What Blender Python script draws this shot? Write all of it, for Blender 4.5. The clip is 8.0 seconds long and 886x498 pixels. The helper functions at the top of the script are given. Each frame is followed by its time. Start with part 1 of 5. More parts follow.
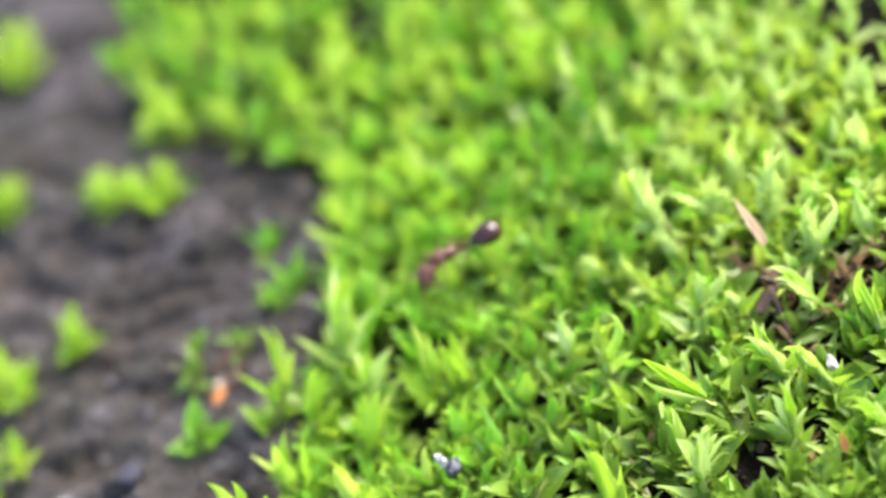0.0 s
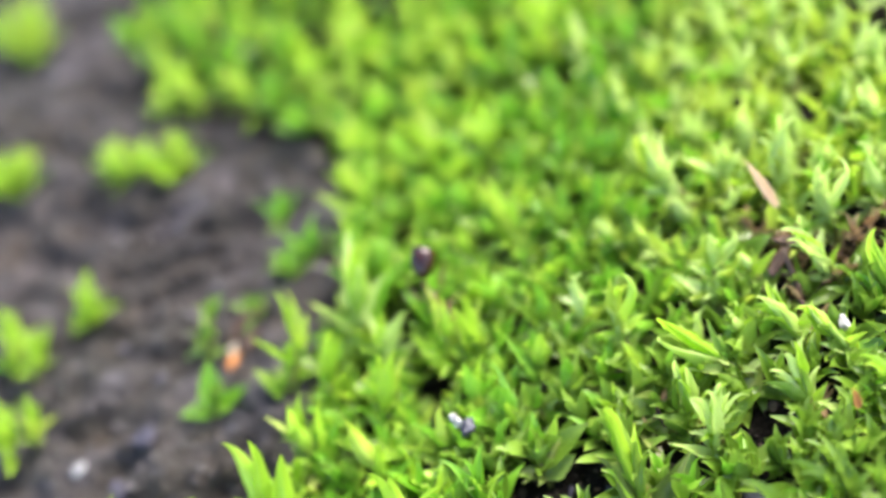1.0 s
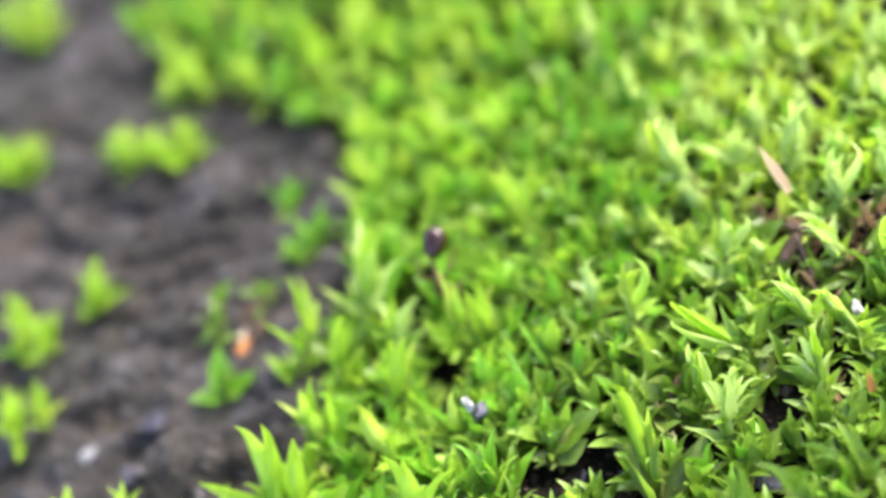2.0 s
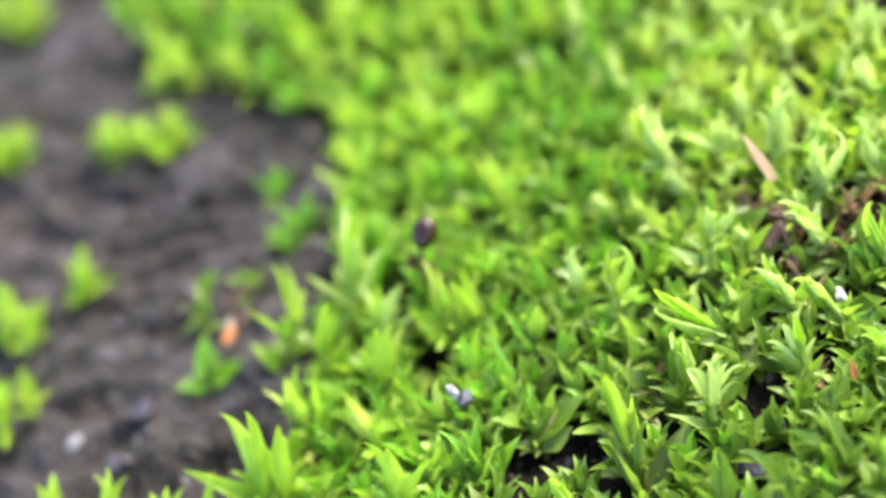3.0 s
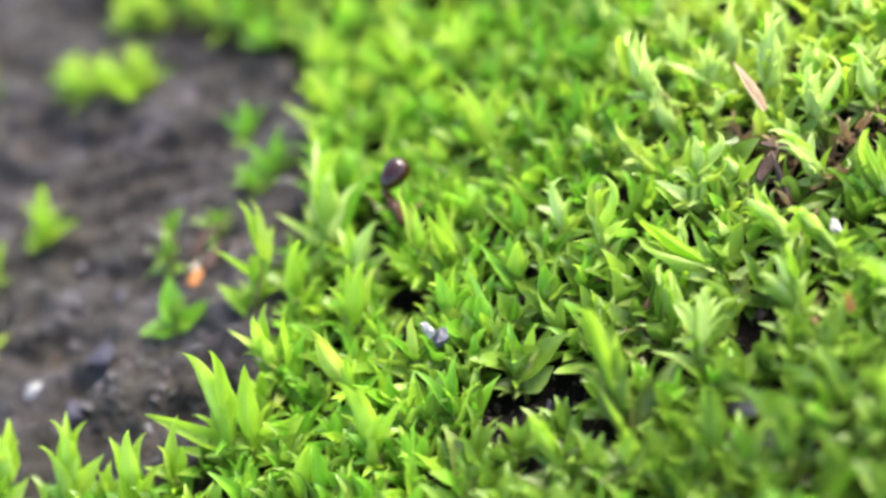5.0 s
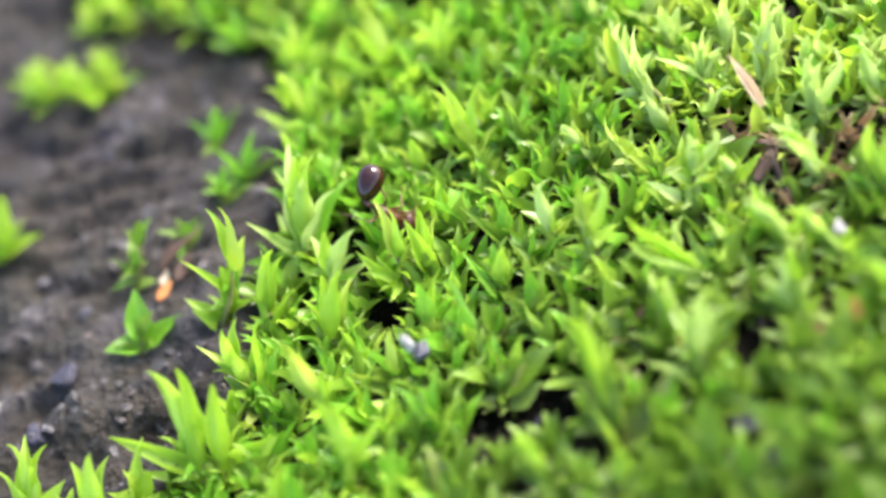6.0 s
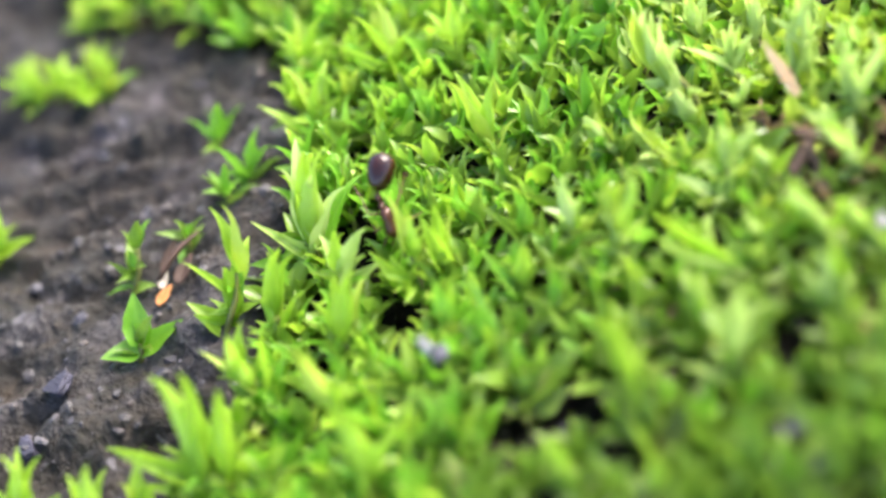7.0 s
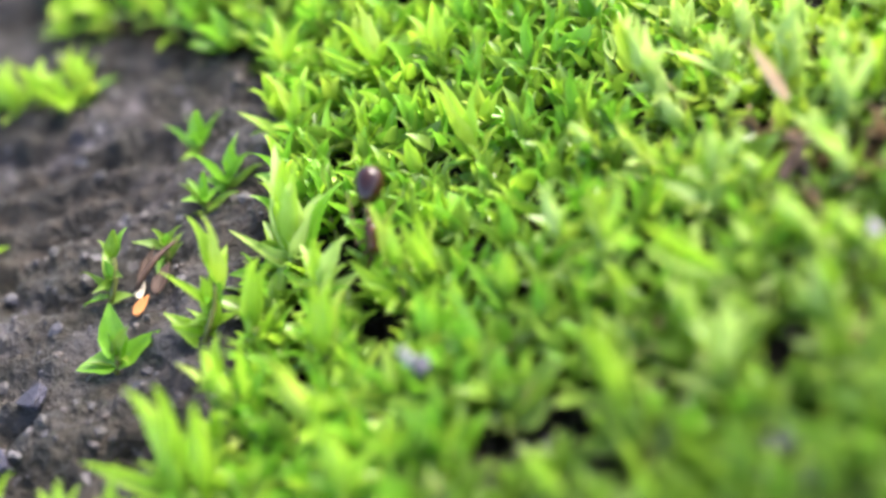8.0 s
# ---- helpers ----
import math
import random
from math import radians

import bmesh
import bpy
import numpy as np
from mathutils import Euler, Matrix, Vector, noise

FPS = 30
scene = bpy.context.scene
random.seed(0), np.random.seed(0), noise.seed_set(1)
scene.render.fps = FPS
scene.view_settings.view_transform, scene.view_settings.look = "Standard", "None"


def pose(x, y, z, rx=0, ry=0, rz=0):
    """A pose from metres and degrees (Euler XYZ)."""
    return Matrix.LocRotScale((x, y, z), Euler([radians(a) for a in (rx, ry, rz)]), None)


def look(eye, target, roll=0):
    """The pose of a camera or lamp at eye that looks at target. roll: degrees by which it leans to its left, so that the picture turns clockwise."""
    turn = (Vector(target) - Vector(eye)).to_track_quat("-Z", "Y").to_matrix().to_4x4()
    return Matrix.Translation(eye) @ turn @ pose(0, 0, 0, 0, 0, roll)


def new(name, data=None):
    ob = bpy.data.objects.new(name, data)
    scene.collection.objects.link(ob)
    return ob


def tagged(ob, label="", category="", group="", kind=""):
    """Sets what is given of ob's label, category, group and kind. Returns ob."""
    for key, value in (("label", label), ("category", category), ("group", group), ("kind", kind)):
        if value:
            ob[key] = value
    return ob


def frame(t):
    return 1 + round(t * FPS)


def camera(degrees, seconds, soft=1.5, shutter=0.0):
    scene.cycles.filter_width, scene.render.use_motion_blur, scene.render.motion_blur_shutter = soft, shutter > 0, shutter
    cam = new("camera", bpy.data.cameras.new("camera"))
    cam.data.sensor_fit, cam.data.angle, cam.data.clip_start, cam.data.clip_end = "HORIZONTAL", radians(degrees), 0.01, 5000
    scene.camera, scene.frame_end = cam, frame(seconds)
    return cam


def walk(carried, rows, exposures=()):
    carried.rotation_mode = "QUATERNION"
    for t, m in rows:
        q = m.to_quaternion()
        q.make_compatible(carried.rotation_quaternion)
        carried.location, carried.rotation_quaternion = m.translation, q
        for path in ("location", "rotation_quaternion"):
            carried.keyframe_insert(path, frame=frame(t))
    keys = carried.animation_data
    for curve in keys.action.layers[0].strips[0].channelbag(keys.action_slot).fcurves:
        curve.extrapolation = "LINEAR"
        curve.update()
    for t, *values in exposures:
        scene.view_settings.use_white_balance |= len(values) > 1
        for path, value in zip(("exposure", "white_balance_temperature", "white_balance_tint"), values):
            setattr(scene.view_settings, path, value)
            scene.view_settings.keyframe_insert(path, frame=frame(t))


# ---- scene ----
cam = camera(32.0, 8.0, soft=3.0)
cam.data.dof.use_dof = True
cam.data.dof.focus_distance = 0.0545
cam.data.dof.aperture_fstop = 20.5
PATH = [
    (0.0, 0.00259, -0.03829, 0.04859, 37.78, 20.30, -24.11),
    (0.2, 0.00292, -0.03807, 0.04835, 38.18, 20.65, -24.11),
    (0.5, 0.00211, -0.03845, 0.04829, 38.18, 20.64, -24.08),
    (0.7, 0.00125, -0.03872, 0.04834, 37.94, 20.40, -24.17),
    (1.0, 0.00136, -0.03932, 0.04819, 37.89, 20.29, -24.07),
    (1.2, 0.00131, -0.03920, 0.04836, 37.79, 20.04, -24.18),
    (1.5, 0.00061, -0.03936, 0.04819, 37.92, 20.15, -24.03),
    (1.7, 0.00024, -0.03946, 0.04804, 38.08, 20.00, -23.98),
    (2.8, 0.00055, -0.03958, 0.04799, 37.85, 19.82, -24.26),
    (3.0, 0.00052, -0.03981, 0.04789, 37.72, 19.74, -24.20),
    (3.2, 0.00025, -0.04040, 0.04700, 37.72, 19.70, -24.07),
    (3.5, 0.00040, -0.04058, 0.04573, 37.54, 19.40, -24.07),
    (3.8, -0.00005, -0.04030, 0.04567, 37.05, 19.32, -24.30),
    (4.0, -0.00010, -0.03993, 0.04569, 36.98, 19.33, -24.31),
    (4.2, -0.00024, -0.04045, 0.04492, 37.13, 19.48, -24.20),
    (5.3, -0.00018, -0.03888, 0.04413, 37.20, 19.18, -24.96),
    (5.5, -0.00034, -0.03863, 0.04281, 37.43, 19.21, -25.21),
    (5.8, 0.00054, -0.03785, 0.04196, 37.68, 19.52, -24.97),
    (6.0, 0.00007, -0.03761, 0.04171, 37.62, 19.50, -25.25),
    (6.2, -0.00037, -0.03778, 0.04046, 38.18, 19.47, -25.11),
    (6.5, -0.00046, -0.03754, 0.03993, 38.40, 19.18, -25.33),
    (6.7, -0.00013, -0.03694, 0.03959, 38.40, 19.08, -25.55),
    (7.0, -0.00128, -0.03581, 0.03941, 38.40, 19.14, -25.78),
    (7.2, -0.00128, -0.03556, 0.03964, 38.14, 19.17, -25.84),
    (7.5, -0.00124, -0.03562, 0.03882, 38.17, 19.08, -25.98),
    (7.7, -0.00096, -0.03556, 0.03831, 38.41, 18.90, -26.02),
    (8.0, -0.00094, -0.03517, 0.03844, 38.63, 19.00, -26.05),
]
walk(cam, [(t, pose(x, y, z, rx, ry, rz)) for t, x, y, z, rx, ry, rz in PATH],
     exposures=[(0, 2.6, 6750, 10.5), (8, 2.6, 6750, 10.5)])

# ---- light: a bright, thinly clouded sky, its sun soft ----
SUN_HEIGHT, SUN_TURN = radians(46), radians(76)
world = bpy.data.worlds.new("sky")
scene.world = world
world.use_nodes = True
sky = world.node_tree.nodes.new("ShaderNodeTexSky")
sky.sky_type, sky.sun_disc = "NISHITA", False
sky.sun_elevation, sky.sun_rotation = SUN_HEIGHT, SUN_TURN
sky.dust_density, sky.air_density = 2.5, 0.8
world.node_tree.links.new(sky.outputs[0], world.node_tree.nodes["Background"].inputs[0])
world.node_tree.nodes["Background"].inputs[1].default_value = 0.12
sun = new("sun", bpy.data.lights.new("sun", "SUN"))
sun.data.energy, sun.data.angle, sun.data.color = 1.5, radians(34), (1.0, 0.97, 0.92)
toward = Vector((math.sin(SUN_TURN) * math.cos(SUN_HEIGHT), math.cos(SUN_TURN) * math.cos(SUN_HEIGHT), math.sin(SUN_HEIGHT)))
sun.matrix_world = look(toward, (0, 0, 0))

MM = 0.001


# ---- materials ----
class Nodes:
    """A short way to write node materials."""

    def __init__(self, name):
        self.mat = bpy.data.materials.new(name)
        self.mat.use_nodes = True
        self.tree = self.mat.node_tree
        self.bsdf = self.tree.nodes["Principled BSDF"]
        self.out = self.tree.nodes["Material Output"]

    def add(self, kind, **settings):
        node = self.tree.nodes.new("ShaderNode" + kind)
        for key, value in settings.items():
            setattr(node, key, value)
        return node

    def link(self, a, b):
        self.tree.links.new(a, b)
        return b

    def noise(self, coord, scale, detail=4.0, rough=0.6, distortion=0.0):
        node = self.add("TexNoise")
        node.inputs["Scale"].default_value = scale
        node.inputs["Detail"].default_value = detail
        node.inputs["Roughness"].default_value = rough
        node.inputs["Distortion"].default_value = distortion
        self.link(coord, node.inputs["Vector"])
        return node.outputs["Fac"]

    def ramp(self, fac, stops):
        node = self.add("ValToRGB")
        elements = node.color_ramp.elements
        while len(elements) < len(stops):
            elements.new(0.5)
        for e, (at, colour) in zip(elements, stops):
            e.position, e.color = at, (*colour, 1) if len(colour) == 3 else colour
        self.link(fac, node.inputs[0])
        return node.outputs["Color"]

    def mix(self, fac, a, b, blend="MIX"):
        node = self.add("Mix", data_type="RGBA", blend_type=blend)
        for value, socket in ((fac, node.inputs[0]), (a, node.inputs[6]), (b, node.inputs[7])):
            if isinstance(value, (int, float)):
                socket.default_value = value
            elif isinstance(value, tuple):
                socket.default_value = (*value, 1)
            else:
                self.link(value, socket)
        return node.outputs[2]

    def math(self, op, a, b=0.0, clamp=False):
        node = self.add("Math", operation=op, use_clamp=clamp)
        for value, socket in ((a, node.inputs[0]), (b, node.inputs[1])):
            if isinstance(value, (int, float)):
                socket.default_value = value
            else:
                self.link(value, socket)
        return node.outputs[0]

    def bump(self, height, strength, distance):
        node = self.add("Bump")
        node.inputs["Strength"].default_value = strength
        node.inputs["Distance"].default_value = distance
        self.link(height, node.inputs["Height"])
        self.link(node.outputs[0], self.bsdf.inputs["Normal"])
        return node.outputs[0]

    def position(self):
        return self.add("NewGeometry").outputs["Position"]


def leaf_material(name, deep, mid, pale, translucent, rough=0.30):
    """A moss leaf, one cell thick: glossy, and light shines through it. Paler along the nerve and at the tip."""
    m = Nodes(name)
    uv = m.add("UVMap").outputs[0]
    split = m.add("SeparateXYZ")
    m.link(uv, split.inputs[0])
    across, along = split.outputs[0], split.outputs[1]
    chance = m.add("ObjectInfo").outputs["Random"]
    island = m.add("NewGeometry").outputs["Random Per Island"]
    pick = m.math("FRACT", m.math("ADD", chance, island))
    grain = m.noise(m.add("TexCoord").outputs["Object"], 7.0, 3.0)
    tone = m.math("ADD", m.math("MULTIPLY", pick, 0.45), m.math("MULTIPLY", grain, 0.55))
    body = m.ramp(tone, [(0.18, deep), (0.5, mid), (0.85, pale)])
    tip = m.ramp(along, [(0.0, (0.15, 0.15, 0.15)), (0.55, (0.0, 0.0, 0.0)), (0.93, (0.4, 0.4, 0.4)), (1.0, (1.0, 1.0, 1.0))])
    body = m.mix(m.math("MULTIPLY", tip, 0.22), body, (0.42, 0.50, 0.06))
    nerve = m.math("SUBTRACT", 1.0, m.math("MULTIPLY", m.math("ABSOLUTE", m.math("SUBTRACT", across, 0.5)), 9.0), clamp=True)
    body = m.mix(m.math("MULTIPLY", nerve, 0.16), body, pale)
    rim = m.ramp(m.math("ABSOLUTE", m.math("SUBTRACT", across, 0.5)), [(0.36, (0.0, 0.0, 0.0)), (0.5, (1.0, 1.0, 1.0))])
    body = m.mix(m.math("MULTIPLY", rim, 0.30), body, pale)
    cells = m.add("TexVoronoi")
    cells.inputs["Scale"].default_value = 34.0
    m.link(m.add("TexCoord").outputs["Object"], cells.inputs["Vector"])
    m.link(body, m.bsdf.inputs["Base Color"])
    m.bsdf.inputs["Roughness"].default_value = rough
    m.bsdf.inputs["Specular IOR Level"].default_value = 0.6
    m.bsdf.inputs["Coat Weight"].default_value = 0.35
    m.bsdf.inputs["Coat Roughness"].default_value = 0.22
    normal = m.bump(m.math("ADD", cells.outputs["Distance"], m.math("MULTIPLY", grain, 2.0)), 0.4, 0.00004)
    through_light = m.add("BsdfTranslucent")
    m.link(m.mix(0.5, body, mid, "MIX"), through_light.inputs["Color"])
    m.link(normal, through_light.inputs["Normal"])
    blend = m.add("MixShader")
    blend.inputs[0].default_value = translucent
    m.link(m.bsdf.outputs[0], blend.inputs[1])
    m.link(through_light.outputs[0], blend.inputs[2])
    m.link(blend.outputs[0], m.out.inputs["Surface"])
    return m.mat


FRESH = leaf_material("moss_leaf_fresh", (0.12, 0.33, 0.018), (0.205, 0.47, 0.032), (0.34, 0.60, 0.09), 0.50, 0.33)
YOUNG = leaf_material("moss_leaf_young", (0.27, 0.47, 0.024), (0.385, 0.61, 0.046), (0.51, 0.71, 0.125), 0.52, 0.33)
MATURE = leaf_material("moss_leaf_mature", (0.08, 0.165, 0.014), (0.155, 0.285, 0.024), (0.27, 0.42, 0.07), 0.42, 0.36)
YELLOW = leaf_material("moss_leaf_yellowish", (0.30, 0.43, 0.032), (0.425, 0.57, 0.062), (0.54, 0.67, 0.155), 0.50, 0.34)
PALE = leaf_material("moss_leaf_pale", (0.40, 0.57, 0.10), (0.53, 0.69, 0.19), (0.65, 0.77, 0.31), 0.52, 0.34)
OLD = leaf_material("moss_leaf_old", (0.07, 0.11, 0.02), (0.13, 0.19, 0.03), (0.24, 0.28, 0.07), 0.25, 0.5)
DEAD = leaf_material("moss_leaf_dead", (0.11, 0.055, 0.022), (0.26, 0.15, 0.070), (0.48, 0.34, 0.20), 0.25, 0.6)


def plain_material(name, stops, scale, rough=0.6, relief=0.4, distance=0.00005, metal=0.0, detail=5.0, specular=0.5):
    m = Nodes(name)
    coord = m.add("TexCoord").outputs["Object"]
    tone = m.noise(coord, scale, detail)
    fine = m.noise(coord, scale * 6, 3.0)
    m.link(m.ramp(m.math("ADD", m.math("MULTIPLY", tone, 0.7), m.math("MULTIPLY", fine, 0.3)), stops), m.bsdf.inputs["Base Color"])
    m.link(m.ramp(fine, [(0.3, (rough * 0.8,) * 3), (0.7, (min(1, rough * 1.2),) * 3)]), m.bsdf.inputs["Roughness"])
    m.bsdf.inputs["Metallic"].default_value = metal
    m.bsdf.inputs["Specular IOR Level"].default_value = specular
    m.bump(m.math("ADD", tone, fine), relief, distance)
    return m.mat


STEM = plain_material("moss_stem", [(0.3, (0.10, 0.13, 0.02)), (0.6, (0.17, 0.16, 0.04)), (0.8, (0.20, 0.10, 0.04))], 900, 0.5)
GRAIN = plain_material("quartz_grain", [(0.3, (0.12, 0.115, 0.11)), (0.5, (0.34, 0.33, 0.32)), (0.7, (0.66, 0.65, 0.63))], 1500, 0.4)
SLATE = plain_material("slate_chip", [(0.3, (0.012, 0.013, 0.021)), (0.55, (0.035, 0.037, 0.055)), (0.8, (0.10, 0.10, 0.135))], 900, 0.5, 0.8, 0.0001)
DARK_STONE = plain_material("dark_pebble", [(0.3, (0.012, 0.011, 0.018)), (0.55, (0.035, 0.032, 0.052)), (0.8, (0.09, 0.085, 0.12))], 1200, 0.7, 0.9, 0.0001)
HUSK = leaf_material("bract_husk", (0.70, 0.52, 0.36), (0.82, 0.66, 0.50), (0.88, 0.78, 0.66), 0.55, 0.5)
ORANGE = plain_material("orange_husk", [(0.3, (0.45, 0.14, 0.03)), (0.6, (0.65, 0.27, 0.08)), (0.8, (0.7, 0.45, 0.25))], 1500, 0.5)
CREAM = plain_material("pale_husk", [(0.3, (0.45, 0.36, 0.26)), (0.6, (0.62, 0.54, 0.42)), (0.8, (0.75, 0.7, 0.6))], 1500, 0.5)
BROWN = plain_material("dead_stalk", [(0.3, (0.03, 0.016, 0.01)), (0.6, (0.075, 0.038, 0.023)), (0.8, (0.16, 0.09, 0.06))], 1800, 0.6)

ANT_GASTER = plain_material("gaster_shell", [(0.3, (0.014, 0.004, 0.003)), (0.6, (0.030, 0.007, 0.004)), (0.8, (0.05, 0.012, 0.006))], 700, 0.10, 0.05, 0.00001, specular=0.5)
ANT_BODY = plain_material("ant_shell", [(0.3, (0.040, 0.012, 0.007)), (0.6, (0.075, 0.023, 0.011)), (0.8, (0.12, 0.040, 0.020))], 2500, 0.3, 0.3, 0.00001)
ANT_HEAD = plain_material("ant_head_shell", [(0.3, (0.05, 0.015, 0.01)), (0.6, (0.10, 0.03, 0.015)), (0.8, (0.15, 0.05, 0.025))], 2500, 0.28, 0.3, 0.00001)
ANT_LEG = plain_material("ant_leg_shell", [(0.3, (0.08, 0.028, 0.014)), (0.6, (0.14, 0.055, 0.026)), (0.8, (0.20, 0.09, 0.045))], 2500, 0.3, 0.2, 0.00001)
EYE = plain_material("ant_eye", [(0.3, (0.01, 0.008, 0.008)), (0.7, (0.02, 0.015, 0.015))], 4000, 0.2, 0.1, 0.00001)


def ground_material():
    """Weathered stone, grey-brown with purple and ochre grains; dark soil where the moss roots."""
    m = Nodes("weathered_stone")
    where = m.position()
    broad = m.noise(where, 130.0, 5.0, 0.6, 0.6)
    bands = m.add("Mapping")
    bands.inputs["Rotation"].default_value = (0, 0, radians(24.5))
    bands.inputs["Scale"].default_value = (0.38, 1.25, 1.0)
    m.link(where, bands.inputs["Vector"])
    mid = m.noise(bands.outputs[0], 560.0, 7.0, 0.70)
    fine = m.noise(where, 2600.0, 4.0, 0.7)
    tone = m.math("ADD", m.math("MULTIPLY", mid, 0.6), m.math("MULTIPLY", fine, 0.4))
    stone = m.ramp(tone, [(0.40, (0.003, 0.0025, 0.003)), (0.48, (0.0105, 0.0078, 0.0062)), (0.56, (0.029, 0.0212, 0.0155)), (0.68, (0.105, 0.082, 0.070))])
    ochre = m.ramp(m.noise(where, 330.0, 4.0), [(0.54, (0.0, 0.0, 0.0)), (0.70, (1.0, 1.0, 1.0))])
    stone = m.mix(m.math("MULTIPLY", ochre, 0.6), stone, (0.075, 0.048, 0.028))
    violet = m.ramp(m.noise(bands.outputs[0], 290.0, 5.0, 0.6, 1.0), [(0.49, (0.0, 0.0, 0.0)), (0.64, (1.0, 1.0, 1.0))])
    stone = m.mix(m.math("MULTIPLY", violet, 0.75), stone, m.mix(fine, (0.037, 0.031, 0.041), (0.145, 0.126, 0.142)))
    algae = m.ramp(broad, [(0.42, (0.0, 0.0, 0.0)), (0.60, (1.0, 1.0, 1.0))])
    stone = m.mix(m.math("MULTIPLY", algae, 0.62), stone, (0.016, 0.013, 0.007))
    grit = m.add("TexVoronoi")
    grit.inputs["Scale"].default_value = 2400.0
    m.link(where, grit.inputs["Vector"])
    spark = m.ramp(grit.outputs["Color"], [(0.86, (0.0, 0.0, 0.0)), (0.94, (1.0, 1.0, 1.0))])
    stone = m.mix(m.math("MULTIPLY", spark, 0.5), stone, (0.26, 0.24, 0.26))
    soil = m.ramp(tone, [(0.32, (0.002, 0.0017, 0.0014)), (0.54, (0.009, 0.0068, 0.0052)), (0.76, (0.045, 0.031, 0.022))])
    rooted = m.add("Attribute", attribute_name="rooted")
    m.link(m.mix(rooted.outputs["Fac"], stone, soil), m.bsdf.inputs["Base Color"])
    damp = m.ramp(m.noise(bands.outputs[0], 210.0, 3.0), [(0.45, (0.0, 0.0, 0.0)), (0.62, (0.3, 0.3, 0.3))])
    dry = m.ramp(fine, [(0.3, (0.55, 0.55, 0.55)), (0.7, (0.9, 0.9, 0.9))])
    m.link(m.math("SUBTRACT", dry, damp), m.bsdf.inputs["Roughness"])
    m.link(m.math("SUBTRACT", 0.45, m.math("MULTIPLY", rooted.outputs["Fac"], 0.33)), m.bsdf.inputs["Specular IOR Level"])
    m.bump(m.math("ADD", m.math("ADD", mid, fine), m.math("MULTIPLY", grit.outputs["Distance"], 0.5)), 1.0, 0.0004)
    return m.mat


def grit_material():
    m = Nodes("grit")
    chance = m.add("NewGeometry").outputs["Random Per Island"]
    colour = m.ramp(chance, [(0.0, (0.018, 0.016, 0.02)), (0.35, (0.05, 0.042, 0.04)), (0.6, (0.07, 0.065, 0.085)), (0.8, (0.075, 0.052, 0.040)), (0.97, (0.14, 0.13, 0.14))])
    m.link(m.mix(m.noise(m.position(), 4000.0, 3.0), colour, (0.04, 0.035, 0.033)), m.bsdf.inputs["Base Color"])
    m.bsdf.inputs["Roughness"].default_value = 0.55
    m.bump(m.noise(m.position(), 5000.0, 4.0), 0.7, 0.00006)
    return m.mat


def litter_material():
    m = Nodes("litter")
    chance = m.add("NewGeometry").outputs["Random Per Island"]
    colour = m.ramp(chance, [(0.0, (0.010, 0.007, 0.005)), (0.45, (0.035, 0.021, 0.012)), (0.75, (0.07, 0.042, 0.024)), (0.93, (0.16, 0.10, 0.062))])
    m.link(m.mix(m.noise(m.position(), 4000.0, 3.0), colour, (0.03, 0.02, 0.013)), m.bsdf.inputs["Base Color"])
    m.bsdf.inputs["Roughness"].default_value = 0.7
    m.bump(m.noise(m.position(), 6000.0, 4.0), 0.8, 0.00006)
    return m.mat


LITTER = litter_material()
GROUND = ground_material()
GRIT = grit_material()


# ---- helpers of this scene ----
def part(name, mesh, material, parent, label=""):
    """Links a mesh, or a bmesh, as one object under a thing or a part."""
    if isinstance(mesh, bmesh.types.BMesh):
        made = bpy.data.meshes.new(name)
        mesh.to_mesh(made)
        mesh.free()
        mesh = made
    if material and not mesh.materials:
        mesh.materials.append(material)
    ob = new(name, mesh)
    ob.parent = parent
    if label:
        tagged(ob, label)
    return ob


def smooth(mesh):
    mesh.polygons.foreach_set("use_smooth", [True] * len(mesh.polygons))
    return mesh


def tube(points, radii, sides=6):
    """A bmesh tube through points with a radius at each, closed at both ends."""
    bm = bmesh.new()
    rings = []
    for i, (p, r) in enumerate(zip(points, radii)):
        p = Vector(p)
        ahead = Vector(points[min(i + 1, len(points) - 1)]) - Vector(points[max(i - 1, 0)])
        turn = ahead.to_track_quat("Z", "Y")
        rings.append([bm.verts.new(p + turn @ Vector((r * math.cos(a), r * math.sin(a), 0))) for a in (2 * math.pi * k / sides for k in range(sides))])
    for a, b in zip(rings, rings[1:]):
        for k in range(sides):
            bm.faces.new((a[k], a[(k + 1) % sides], b[(k + 1) % sides], b[k])).smooth = True
    bm.faces.new(rings[0][::-1])
    bm.faces.new(rings[-1])
    return bm


def inside(x, y, loop):
    hit = False
    for (ax, ay), (bx, by) in zip(loop, loop[1:] + loop[:1]):
        if (ay > y) != (by > y) and x < (bx - ax) * (y - ay) / (by - ay) + ax:
            hit = not hit
    return hit


# ---- the ground ----
# The moss carpet's outline on the stone, in millimetres.
CARPET = [(-34, 10), (-19.6, 0.1), (-16.4, -2.2), (-13.4, -3.6), (-10.9, -3.6), (-8.9, -2.9), (-7.2, -1.7), (-6.6, 0.7), (-6.2, 2.6), (-4.2, 3.6),
          (-2.4, 6.0), (-1.5, 9.1), (-0.8, 12.4), (-0.6, 13.6), (-3.3, 17.0), (-6.2, 21.0), (-6.8, 24.7), (-5.7, 30.6), (-3.6, 36), (-3, 70), (60, 70), (60, -60), (-34, -60)]
